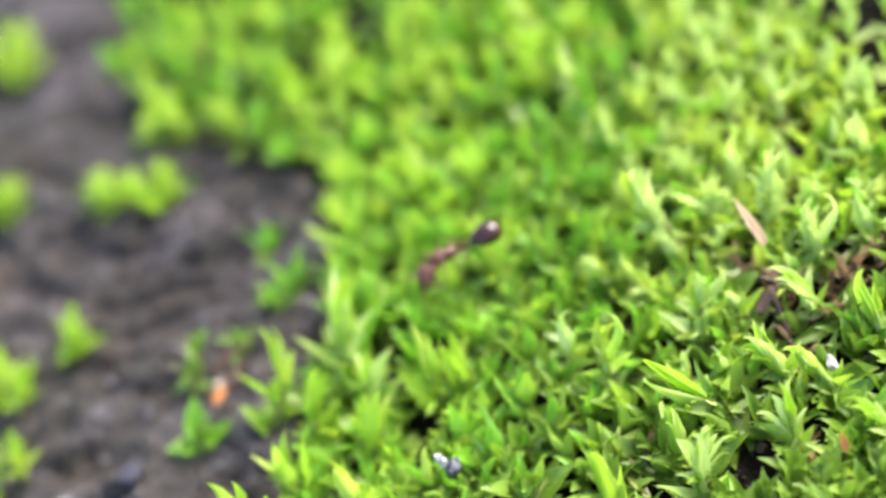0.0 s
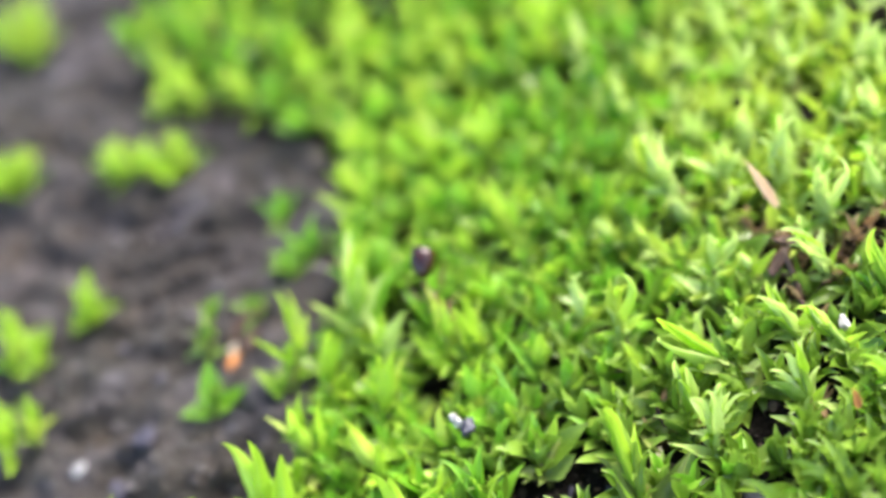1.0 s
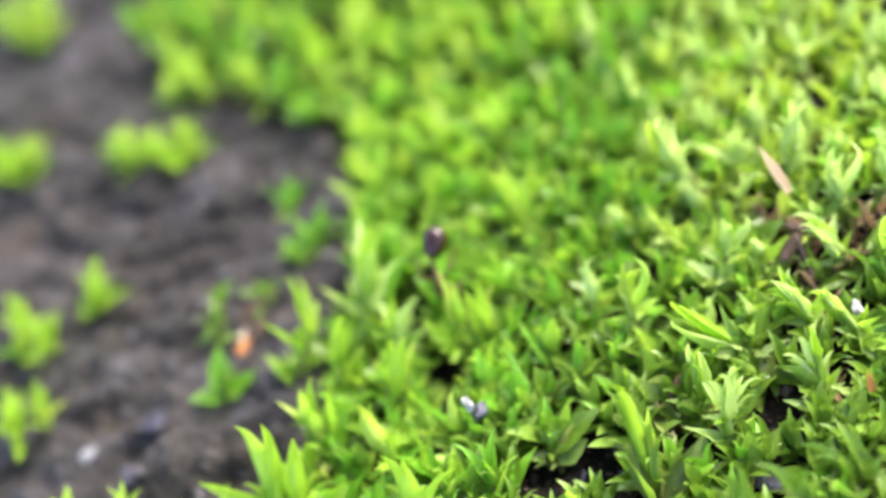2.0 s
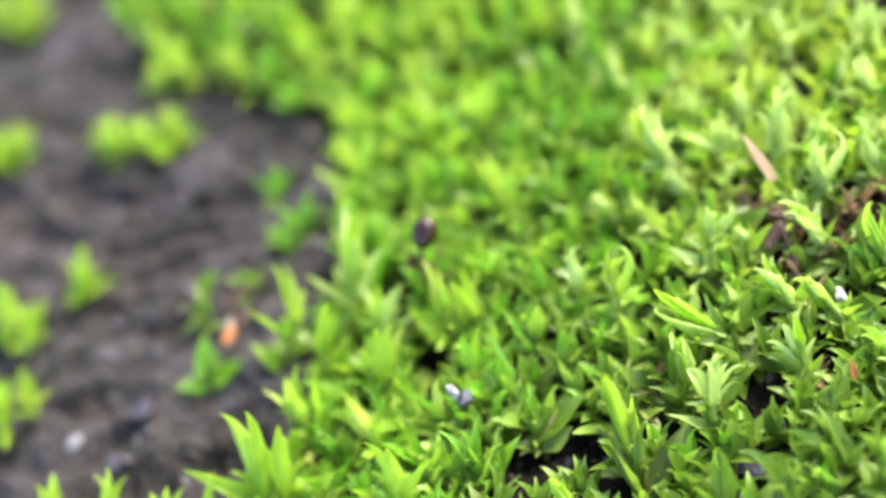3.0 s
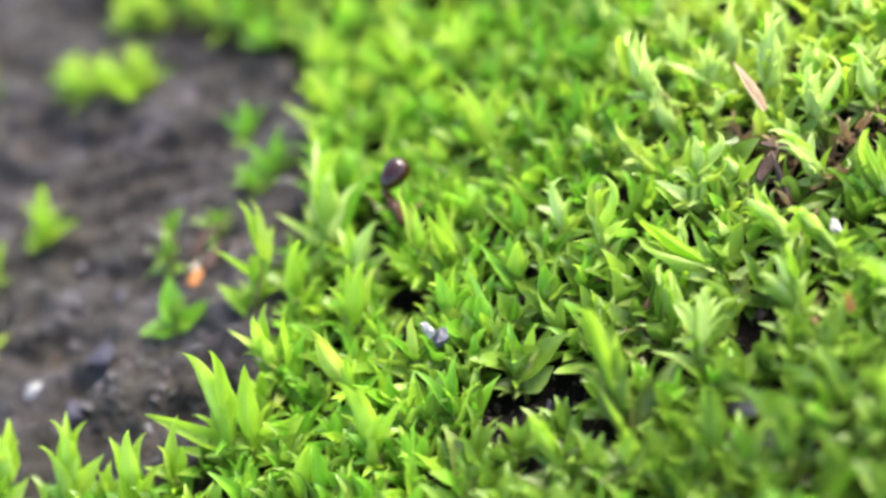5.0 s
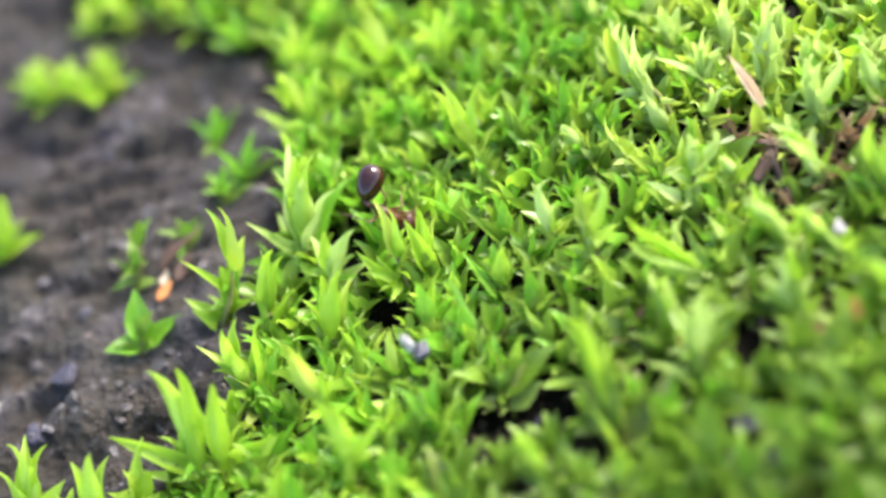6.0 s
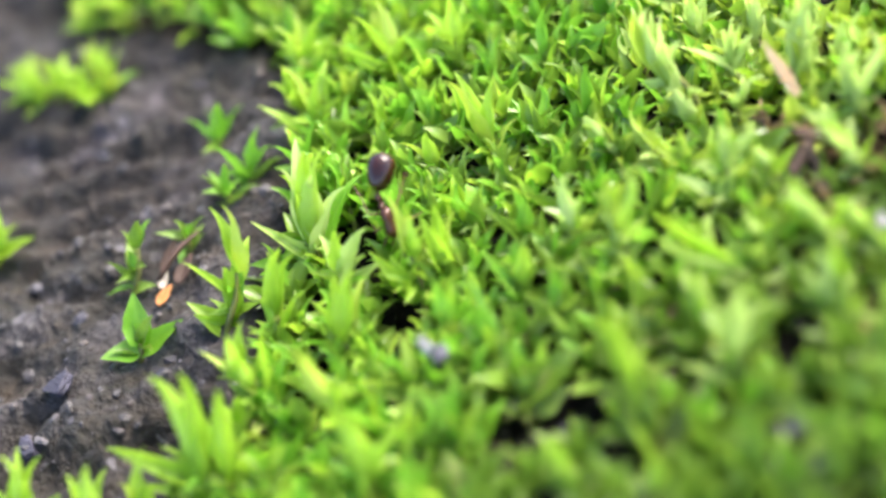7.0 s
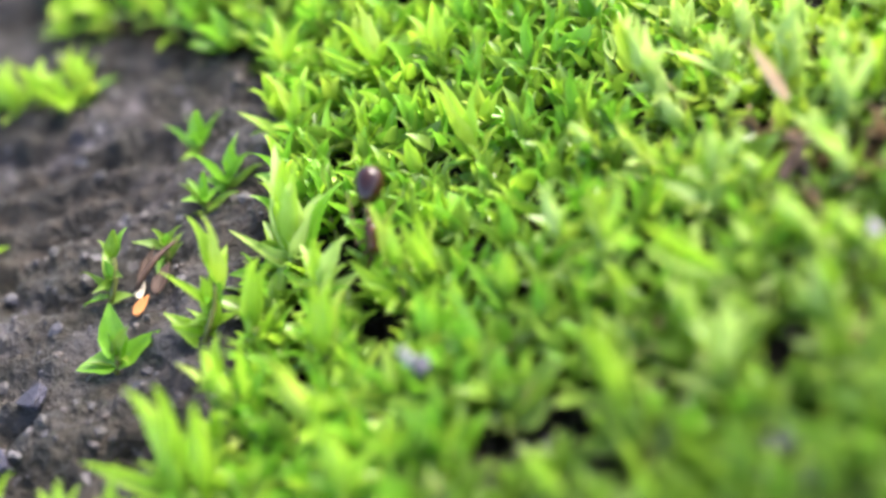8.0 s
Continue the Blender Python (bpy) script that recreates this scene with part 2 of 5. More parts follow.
# Bare hollows between the shoots: the ant's hole, dark gaps, a patch of dead brown shoots.
HOLLOWS = [(-1.2, 2.2, 1.0), (-1.0, 1.2, 0.8), (1.3, -8.7, 1.3), (1.9, -9.5, 0.9), (7.8, -10.8, 0.9), (8.5, -11.0, 0.7), (4.4, -9.2, 0.6), (11.5, -4.4, 0.7), (12.2, -5.4, 1.0), (14.3, -6.0, 0.6), (11.8, -8.2, 0.6),
           (6.4, -13.3, 0.9), (6.6, -14.4, 0.6), (4.0, -13.3, 0.5), (-6.7, -5.6, 0.6), (-1.1, -9.2, 0.5), (15.2, -6.6, 0.4)]


def edge_distance(x, y):
    best = 1e9
    for (ax, ay), (bx, by) in zip(CARPET, CARPET[1:] + CARPET[:1]):
        t = max(0, min(1, ((x - ax) * (bx - ax) + (y - ay) * (by - ay)) / ((bx - ax) ** 2 + (by - ay) ** 2)))
        best = min(best, math.hypot(x - ax - t * (bx - ax), y - ay - t * (by - ay)))
    return best if inside(x, y, CARPET) else -best


# Level spots on the slab, where the small rosettes are rooted.
SEATS = [(-14.3, 11.8, 2.0), (-10.3, 3.4, 2.4), (-9.6, 6.5, 2.0), (-7.3, 6.7, 1.6), (-4.3, 11.1, 1.8), (-4.0, 8.3, 1.8), (-5.1, 7.9, 1.8), (-8.6, 5.4, 1.6)]


def ground_height(x, y):
    """Height of stone and soil in millimetres."""
    v = Vector((x, y, 0))
    z = 0.55 * noise.noise(v * 0.16) + 0.30 * noise.noise(v * 0.42 + Vector((7, 3, 1)))
    along, across = 0.91 * x - 0.41 * y, 0.41 * x + 0.91 * y
    ledge = noise.noise(Vector((along * 0.16, across * 0.62 + 0.5 * noise.noise(v * 0.3), 4.0)))
    z += 1.5 * (0.30 - abs(ledge))
    z += 0.36 * noise.noise(v * 1.1) + 0.26 * noise.noise(v * 2.3 + Vector((1, 8, 5))) + 0.10 * noise.noise(v * 5.1 + Vector((4, 2, 9)))
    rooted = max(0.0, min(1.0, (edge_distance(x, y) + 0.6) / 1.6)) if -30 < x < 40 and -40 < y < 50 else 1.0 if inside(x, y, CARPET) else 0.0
    deep = 0.5 * rooted
    for hx, hy, r in HOLLOWS[:2]:
        deep += 1.3 * max(0.0, 1 - math.hypot(x - hx, y - hy) / (r * 1.2)) ** 0.6
    for hx, hy, r in HOLLOWS[2:]:
        deep += 0.5 * max(0.0, 1 - math.hypot(x - hx, y - hy) / (r * 1.2)) ** 0.6
    z -= 0.25 + deep
    for sx, sy, r in SEATS:
        near = max(0.0, 1 - math.hypot(x - sx, y - sy) / r)
        near = near * near * (3 - 2 * near)
        z += near * 0.9 * (-0.42 + 0.25 * (z + 0.42) - z)
    return z, rooted


def build_ground():
    xs = [-3000, -600, -150, -60, -38] + list(np.arange(-28, 24.01, 0.26)) + [34, 60, 150, 600, 3000]
    ys = [-3000, -600, -150, -60, -36] + list(np.arange(-24, 40.01, 0.26)) + [60, 150, 600, 3000]
    verts, rooted = [], []
    for y in ys:
        for x in xs:
            z, r = ground_height(x, y)
            verts.append((x * MM, y * MM, z * MM))
            rooted.append(r)
    n = len(xs)
    faces = [(j * n + i, j * n + i + 1, (j + 1) * n + i + 1, (j + 1) * n + i) for j in range(len(ys) - 1) for i in range(n - 1)]
    mesh = bpy.data.meshes.new("ground")
    mesh.from_pydata(verts, [], faces)
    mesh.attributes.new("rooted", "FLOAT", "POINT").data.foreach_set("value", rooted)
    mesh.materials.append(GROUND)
    smooth(mesh)
    tagged(new("ground", mesh), "weathered grey-brown stone slab with purple and ochre grains", "stone ground", kind="structure")


build_ground()


# ---- moss ----
def leaf_mesh(name, ratio, curve, fold, twist, seed, flare=0.0, rows=11, columns=6, wave=0.13, hooked=False, blunt=0.0):
    """A moss leaf from the origin to a tip at (1, 0, 0), its upper side towards +z: lance-shaped, keeled along its nerve, curved and twisted.
    It is one unit wide, so that an object's scale gives length and width."""
    rng = random.Random(seed)
    flare *= rng.choice((-1, 1)) if hooked else 1
    turn, lean = curve * rng.uniform(0.7, 1.3), rng.uniform(-0.2, 0.2)
    twist *= rng.choice((-1, 1)) * rng.uniform(0.6, 1.2)
    spine, widths, x, z = [], [], 0.0, 0.0
    for i in range(rows + 1):
        s = i / rows
        a = turn * math.sin(math.pi * 0.62 * s) - flare * max(0.0, s - 0.55) ** 1.5
        if i:
            x, z = x + math.cos(a) / rows, z + math.sin(a) / rows
        u = max(0.0, (s - 0.34) / 0.66)
        half = 0.58 + 0.42 * math.sin(math.pi * s / 0.68) if s < 0.34 else (1 - u ** (1.45 + blunt)) * (1 - (0.32 - 0.3 * blunt) * u)
        spine.append((x, lean * s * s * 0.3, z, a))
        widths.append(ratio * 0.5 * half * (1 + rng.uniform(-0.06, 0.06)) + 0.006)
    verts, uvs = [], []
    for i, ((x, y0, z, a), half) in enumerate(zip(spine, widths)):
        s = i / rows
        roll = twist * s
        for k in range(columns + 1):
            w = 2 * k / columns - 1
            arc = fold * (1.15 - 0.3 * s)
            y = half * math.sin(w * arc) / arc * 1.25
            up = half * 1.5 * (1 - math.cos(w * arc)) / arc - 0.16 * half * math.exp(-(w / 0.2) ** 2) * (1 - s)
            up += wave * half * abs(w) * math.sin(8 * s + (2.0 if w > 0 else 5.0) + seed)
            y, up = y * math.cos(roll) - up * math.sin(roll), y * math.sin(roll) + up * math.cos(roll)
            verts.append(Vector((x - up * math.sin(a), y + y0, z + up * math.cos(a))))
            uvs.append((k / columns, s))
    end = Vector((spine[-1][0], spine[-1][1], spine[-1][2]))
    level = end.to_track_quat("X", "Z").to_matrix().inverted()
    broad = max(abs(v.y) for v in verts)
    verts = [level @ v / end.length for v in verts]
    verts = [(v.x, v.y * 0.5 / broad * end.length, v.z) for v in verts]
    n = columns + 1
    faces = [(i * n + k, i * n + k + 1, i * n + k + n + 1, i * n + k + n) for i in range(rows) for k in range(columns)]
    mesh = bpy.data.meshes.new(name)
    mesh.from_pydata(verts, [], faces)
    layer = mesh.uv_layers.new(name="UVMap")
    for loop in mesh.loops:
        layer.data[loop.index].uv = uvs[loop.vertex_index]
    return smooth(mesh)


# Leaf shapes: width share, curve, fold, twist, flare of the tip, bluntness.
LEAF_SHAPES = {
    "n": (0.34, 0.55, 1.05, 0.35, 2.4, 0.0),
    "s": (0.33, -0.25, 0.85, 0.60, 1.0, 0.1),
    "w": (0.44, 0.20, 0.65, 0.30, 0.8, 0.35),
    "c": (0.26, 0.50, 1.25, 0.60, 5.6, 0.10),
    "b": (0.36, 0.60, 1.45, 0.85, 3.2, 0.05),
}
TONES = {"young": YOUNG, "fresh": FRESH, "mature": MATURE, "yellowish": YELLOW, "old": OLD, "dead": DEAD, "pale": PALE}
leaf_pool = {}


def hash_of(word):
    return sum(ord(c) * (i + 3) for i, c in enumerate(word))


def leaf_of(shape, tone, rng, coarse=False):
    key = (shape, tone, rng.randrange(14), coarse)
    if key not in leaf_pool:
        ratio, curve, fold, twist, flare, blunt = LEAF_SHAPES[shape]
        leaf_pool[key] = leaf_mesh("leaf", ratio, curve, fold, twist, hash_of(shape) + key[2] * 13, flare, *((6, 4) if coarse else (11, 6)), hooked=shape == "c", blunt=blunt)
        leaf_pool[key].materials.append(TONES[tone])
    return leaf_pool[key]


# The leaves' tones of a palette: those of the crown, and those low on the stem.
# Darker low tones, and fr and bu, also carry shade in their colour.
PALETTES = {
    "li": (("young", "young", "yellowish", "young"), ("young", "young", "fresh")),
    "pl": (("pale", "young", "pale"), ("young", "pale", "fresh")),
    "gr": (("fresh", "fresh", "young", "mature"), ("fresh", "mature", "mature")),
    "cu": (("yellowish", "pale", "pale", "yellowish"), ("yellowish", "mature", "pale")),
    "bu": (("yellowish", "mature", "mature"), ("mature", "mature", "old")),
    "fr": (("mature", "fresh", "mature"), ("mature", "mature", "old")),
    "st": (("fresh", "mature", "fresh"), ("mature", "fresh")),
    "de": (("dead",), ("dead",)),
}
LABELS = {
    "li": "bright lime moss shoot with long pointed upright leaves",
    "pl": "broad pale-green moss tuft with many upright leaves",
    "gr": "green moss rosette with spreading pointed leaves",
    "cu": "yellow-green moss shoot with folded leaves and curled tips",
    "bu": "plump yellow-green moss bud over broad spreading leaves",
    "fr": "green moss shoot with broad pointed leaves",
    "st": "small green moss rosette growing on bare stone",
    "de": "dead brown shrivelled moss shoot in the carpet",
}
rooted_at, crowned_at = [], []
OPEN = Vector((0.0, -0.62, 0.78))  # where the low leaves turn their upper side


def toned_for_light(tone, x, y):
    """Puts light into the leaf colour: greener and darker for the shade in front; towards +x dry, and paler for the
    brighter light there.
    """
    # Front shade, as darker leaf tones.
    if x > -3 and y < -3 and rng.random() < 0.16 * (-1.5 - y):
        return {"young": "fresh", "fresh": "mature", "yellowish": "young"}.get(tone, tone)
    # Dry side: yellower leaves, paled further to stand for stronger light.
    if x - 0.35 * y > 11 and y > -9 and rng.random() < 0.6:
        return {"mature": "yellowish", "fresh": "yellowish", "yellowish": "pale", "young": "pale"}.get(tone, tone)
    return tone


def leaf_pose(base, way, up, length, width, rng):
    """Where a leaf stands: from base along way, its upper side turned to the stem's axis up. Base in millimetres."""
    upper = up - up.dot(way) * way
    upper = upper.normalized() if upper.length > 0.04 else way.orthogonal().normalized()
    turn = Matrix((way, upper.cross(way), upper)).transposed().to_4x4()
    return Matrix.Translation(base * MM) @ turn @ pose(0, 0, 0, rng.gauss(0, 19)) @ Matrix.Diagonal((length * MM, width * MM, length * MM, 1))


def aimed(azimuth, elevation):
    a, e = radians(azimuth), radians(elevation)
    return Vector((math.cos(a) * math.cos(e), math.sin(a) * math.cos(e), math.sin(e)))


def plant(palette, root, crown, leaves):
    """A shoot as one thing: its stem from the ground to the crown, and its leaves (pose, shape, tone) as parts."""
    thing = tagged(new("moss_shoot"), LABELS[palette], "moss", "moss shoots")
    thing.empty_display_size = 0.001
    thing.location = root * MM
    bow = (crown - root) * 0.5 + Vector((0.08, -0.05, 0.05)) * (crown - root).length
    points = [Vector((0, 0, 0)), bow * 0.55, bow, bow.lerp(crown - root, 0.55), crown - root]
    part("stem", tube([p * MM for p in points], [0.13 * MM, 0.12 * MM, 0.11 * MM, 0.10 * MM, 0.07 * MM], 5), BROWN if palette == "de" else STEM, thing)
    back = Matrix.Translation(-root * MM)
    for where, shape, tone in leaves:
        part("leaf", leaf_of(shape, toned_for_light(tone, root.x, root.y), rng), None, thing).matrix_local = back @ where
    rooted_at.append((root.x, root.y))
    crowned_at.append((crown.x, crown.y))


def drawn_shoot(palette, root, crown, leaves):
    """A shoot that can be told apart. Leaves: share of the stem, azimuth, elevation, length, width, shape. Millimetres and degrees."""
    crown = Vector(crown)
    foot = Vector((*root, ground_height(*root)[0] - 0.08))
    stem = Vector((*root, -0.4))
    up = (crown - stem).normalized()
    high, low = PALETTES[palette]
    placed = []
    for share, azimuth, elevation, length, width, shape in leaves:
        base = stem.lerp(crown, share)
        way = aimed(azimuth, elevation)
        tip = base + way * length
        floor = ground_height(tip.x, tip.y)[0] + 0.15
        if tip.z < floor:
            way = (Vector((tip.x, tip.y, floor)) - base).normalized()
        shape = "b" if palette in ("cu", "bu") and shape == "n" else shape
        axis = up if shape in "ncb" else up * 0.4 + OPEN * 0.6
        if shape == "b":  # folded leaves of a bud lie one over another
            width *= 0.86
            beside = (way + way.cross(up).normalized() * rng.choice((-1, 1)) * rng.uniform(0.14, 0.26)).normalized()
            placed.append((leaf_pose(base, beside, axis, length * rng.uniform(0.78, 0.95), width * 0.8, rng), "b", rng.choice(high)))
        placed.append((leaf_pose(base, way, axis, length, width, rng), shape, rng.choice(high if share > 0.45 else low)))
    spin = rng.uniform(0, 360)
    for i in range(3 if palette == "st" else 7):
        spin += 137.5
        back = 0.5 - 0.5 * math.cos(radians(spin + 125))  # fuller on the side turned from the bare stone
        length = rng.uniform(0.8, 1.1) + 0.4 * back
        placed.append((leaf_pose(stem.lerp(crown, rng.uniform(0.3, 0.85)), aimed(spin, rng.uniform(8, 50)), up * 0.5 + OPEN * 0.5, length, length * rng.uniform(0.32, 0.42), rng), "s", rng.choice(low)))
    plant(palette, foot, crown, placed)


# For each habit, sets of leaves as
# (how many, where on the stem from, to, angle off the stem from, to, length in millimetres, width share, shape).
HABITS = {
    "rosette": [(3, 0.25, 0.6, 82, 58, 1.4, 0.42, "s"), (4, 0.6, 0.92, 52, 34, 1.55, 0.40, "n"), (3, 0.94, 1.0, 26, 12, 1.4, 0.40, "n")],
    "tulip": [(3, 0.25, 0.6, 80, 55, 1.5, 0.40, "s"), (4, 0.65, 0.95, 40, 24, 1.8, 0.36, "n"), (3, 0.95, 1.0, 18, 8, 1.7, 0.34, "n")],
    "bud": [(3, 0.15, 0.5, 90, 60, 1.5, 0.38, "s"), (4, 0.5, 0.85, 34, 18, 1.5, 0.42, "b"), (3, 0.88, 1.0, 14, 6, 1.4, 0.42, "b")],
    "curled": [(3, 0.1, 0.5, 95, 60, 1.6, 0.34, "s"), (3, 0.5, 0.85, 44, 24, 1.6, 0.34, "n"), (4, 0.8, 1.0, 30, 8, 1.6, 0.26, "c")],
    "floor": [(4, 0.3, 0.8, 80, 45, 1.7, 0.50, "w"), (2, 0.8, 1.0, 45, 20, 1.5, 0.42, "n")],
    "withered": [(5, 0.2, 1.0, 90, 30, 1.0, 0.24, "c"), (3, 0.3, 0.9, 90, 50, 1.0, 0.26, "s")],
}


def grown_leaves(habit, palette, root, crown):
    sets = HABITS[habit]
    up = (crown - root).normalized()
    side = up.orthogonal().normalized()
    high, low = PALETTES[palette]
    azimuth, leaves = rng.uniform(0, 360), []
    for many, start, stop, wide, narrow, length, ratio, shape in sets:
        for i in range(many):
            f = max(0.0, min(1.0, (i + rng.uniform(-0.3, 0.3)) / max(1, many - 1)))
            azimuth += 137.5 + rng.uniform(-18, 18)
            off = radians(wide + (narrow - wide) * f + rng.gauss(0, 6))
            out = Matrix.Rotation(radians(azimuth), 3, up) @ side
            way = up * math.cos(off) + out * math.sin(off)
            long = length * rng.uniform(0.75, 1.2)
            at = start + (stop - start) * f
            leaves.append((leaf_pose(root.lerp(crown, at), way, up, long, long * ratio * rng.uniform(0.85, 1.2), rng), shape, rng.choice(high if at > 0.5 else low)))
    return leaves


def grown_spot(x, y, tall):
    """Root and crown of a shoot at x, y whose crown stands tall millimetres over the slab; the shoots lean towards the light."""
    foot = Vector((x, y, ground_height(x, y)[0] - 0.08))
    rise = max(0.5, tall - foot.z)
    return foot, foot + Vector((rise * rng.gauss(0.30, 0.18), rise * rng.gauss(0.38, 0.18), rise))


rng = random.Random(11)
# Shoots that can be told apart, from the bare stone to the dry side of the carpet.
drawn_shoot("li", (-14.3, 11.8), (-14.0, 12.0, 0.2), [(1, -3, 59, 2.87, 0.85, "n"), (1, 84, 70, 1.67, 0.8, "n"), (0.4, 123, 43, 0.95, 0.74, "s"), (1, 14, 13, 1.48, 0.74, "n"), (0.3, -14, 16, 2.13, 0.8, "s"), (0.6, -2, 49, 1.36, 0.74, "n")])
drawn_shoot("st", (-10.5, 3.3), (-10.1, 3.5, 0.2), [(0.9, 55, 43, 1.93, 1.1, "w"), (0.9, -13, 47, 1.67, 0.72, "w"), (0.6, 167, 16, 1.4, 0.98, "w"), (0.5, -8, -3, 2.12, 0.81, "w")])
drawn_shoot("st", (-9.8, 6.4), (-8.6, 6.9, 1.1), [(0.3, 133, 60, 1.32, 0.62, "n"), (0.2, 175, 6, 1.09, 0.53, "s"), (0.9, 95, 53, 0.98, 0.57, "n"), (1, -1, 61, 1.32, 0.66, "n"), (1, 27, 22, 1.17, 0.53, "n"), (0.1, -26, -36, 1.05, 0.57, "s"), (0.5, 26, 73, 1.04, 0.62, "n")])
drawn_shoot("st", (-7.3, 6.7), (-6.9, 6.9, 0.3), [(1, 101, 71, 0.85, 0.53, "n"), (1, -10, 30, 1.13, 0.58, "n"), (1, -6, 59, 0.61, 0.44, "n"), (0.2, 180, -7, 0.35, 0.58, "s"), (0.1, -1, 6, 1.14, 0.4, "s")])
drawn_shoot("st", (-4.3, 11.1), (-4.1, 11.2, -0.0), [(0.3, 124, 43, 1.71, 0.47, "n"), (1, -3, 65, 1.63, 0.7, "n"), (0.5, 9, 25, 1.81, 0.51, "n"), (1, 112, 35, 0.59, 0.42, "n")])
drawn_shoot("st", (-4.0, 8.3), (-3.6, 8.5, 0.2), [(0.4, 130, 59, 2.09, 0.5, "n"), (1, 2, 63, 1.35, 0.68, "n"), (1, 37, 29, 1.61, 0.54, "n"), (0.7, -8, 31, 1.46, 0.5, "n"), (0.2, -18, 15, 1.84, 0.5, "n"), (0.1, 126, 37, 0.79, 0.45, "s")])
drawn_shoot("st", (-5.1, 7.9), (-4.8, 8.1, 0.1), [(0.4, 125, 62, 1.45, 0.45, "n"), (1, 5, 65, 1.3, 0.5, "n"), (0.2, -18, 15, 1.56, 0.54, "n"), (1, 9, 2, 0.81, 0.45, "n"), (0.1, 155, 5, 0.56, 0.54, "s")])
drawn_shoot("li", (-1.1, 8.0), (-0.5, 8.4, 0.6), [(1, 97, 51, 2.42, 0.67, "n"), (1, 2, 62, 2.09, 0.77, "n"), (1, 40, 31, 2.27, 0.72, "n"), (0.7, -9, 31, 1.7, 0.67, "n"), (0.3, 124, 41, 1.02, 0.58, "s"), (0.1, 122, 39, 2.77, 0.86, "s"), (0.1, -15, 18, 1.71, 0.77, "s")])
drawn_shoot("li", (-0.2, 11.0), (0.4, 11.4, 0.9), [(1, 112, 47, 1.76, 0.79, "n"), (0.7, 131, 62, 1.68, 0.59, "n"), (1, 68, 43, 1.74, 0.89, "n"), (1, -12, 48, 2.17, 0.79, "n"), (1, -1, 9, 1.54, 0.69, "n"), (0.3, -2, 6, 1.94, 0.64, "s")])
drawn_shoot("li", (2.7, 8.2), (3.1, 8.7, 0.9), [(1, 125, 65, 2.43, 0.87, "n"), (1, 53, 41, 1.88, 0.77, "n"), (1, 53, 71, 2.69, 0.72, "n"), (0.8, 12, 30, 1.88, 0.67, "n"), (0.4, 141, 53, 2.7, 0.53, "s"), (0.2, 133, 31, 2.3, 0.58, "s"), (0.2, -13, 30, 1.96, 0.72, "s"), (1, -20, 46, 1.33, 0.72, "n")])
drawn_shoot("li", (4.9, 7.4), (5.3, 7.7, 0.5), [(1, 103, 50, 1.89, 0.81, "n"), (1, 4, 75, 2.42, 0.79, "n"), (1, 38, 38, 1.89, 0.86, "n"), (0.6, 119, 68, 1.76, 0.67, "n"), (0.3, -6, 1, 1.07, 0.62, "s"), (1, -7, 37, 1.62, 0.72, "n")])
drawn_shoot("li", (0.8, 5.6), (1.3, 5.9, 0.5), [(1, 75, 53, 1.62, 0.65, "n"), (1, 47, 40, 1.58, 0.61, "n"), (0.7, -6, 34, 1.16, 0.65, "n"), (0.4, -21, 9, 2.7, 0.65, "s"), (1, 23, 77, 0.78, 0.7, "n"), (0.2, 128, 34, 0.91, 0.56, "s"), (0.1, -5, 3, 1.22, 0.61, "s")])
drawn_shoot("li", (2.3, 2.7), (2.3, 3.0, 0.2), [(1, 139, 53, 1.9, 0.63, "n"), (1, 60, 82, 1.83, 0.77, "n"), (1, 37, 37, 0.97, 0.72, "n"), (0.2, 146, 16, 1.26, 0.59, "s"), (0.5, -17, 20, 1.24, 0.68, "n")])
drawn_shoot("li", (3.8, 1.5), (4.1, 2.1, 0.9), [(1, 107, 70, 3.02, 0.71, "n"), (1, 82, 46, 2.86, 0.62, "n"), (1, 96, 80, 1.67, 0.73, "n"), (0.6, 115, 45, 1.86, 0.53, "n"), (1, 55, 40, 1.61, 0.76, "n"), (1, 17, 59, 2.66, 0.53, "n"), (0.7, 10, 28, 1.61, 0.76, "n"), (0.2, 147, 14, 1.35, 0.62, "s"), (0.3, -11, 25, 1.1, 0.67, "s")])
drawn_shoot("pl", (-3.4, 1.9), (-2.9, 2.6, 1.0), [(1, 59, 43, 3.61, 1.1, "n"), (1, 29, 63, 3.45, 0.94, "n"), (1, 11, 56, 3.69, 0.99, "n"), (0.8, 75, 54, 3.07, 0.78, "n"), (1, 7, 65, 2.81, 1.04, "n"), (0.8, -2, 42, 2.78, 0.94, "n"), (0.4, 24, 22, 3.66, 1.15, "n"), (0.3, 146, 15, 2.53, 0.89, "s"), (0.5, 126, 38, 2.76, 0.52, "s"), (0.8, 31, 77, 2.53, 0.91, "n")])
drawn_shoot("pl", (-3.2, 0.1), (-2.6, 0.6, 0.8), [(1, 18, 71, 1.97, 0.8, "n"), (1, -1, 41, 2.1, 0.97, "n"), (1, 89, 39, 1.59, 0.72, "n"), (0.3, -7, 28, 2.17, 0.67, "s"), (0.7, -5, 47, 1.52, 0.87, "n"), (0.2, 135, 55, 1.15, 0.67, "s")])
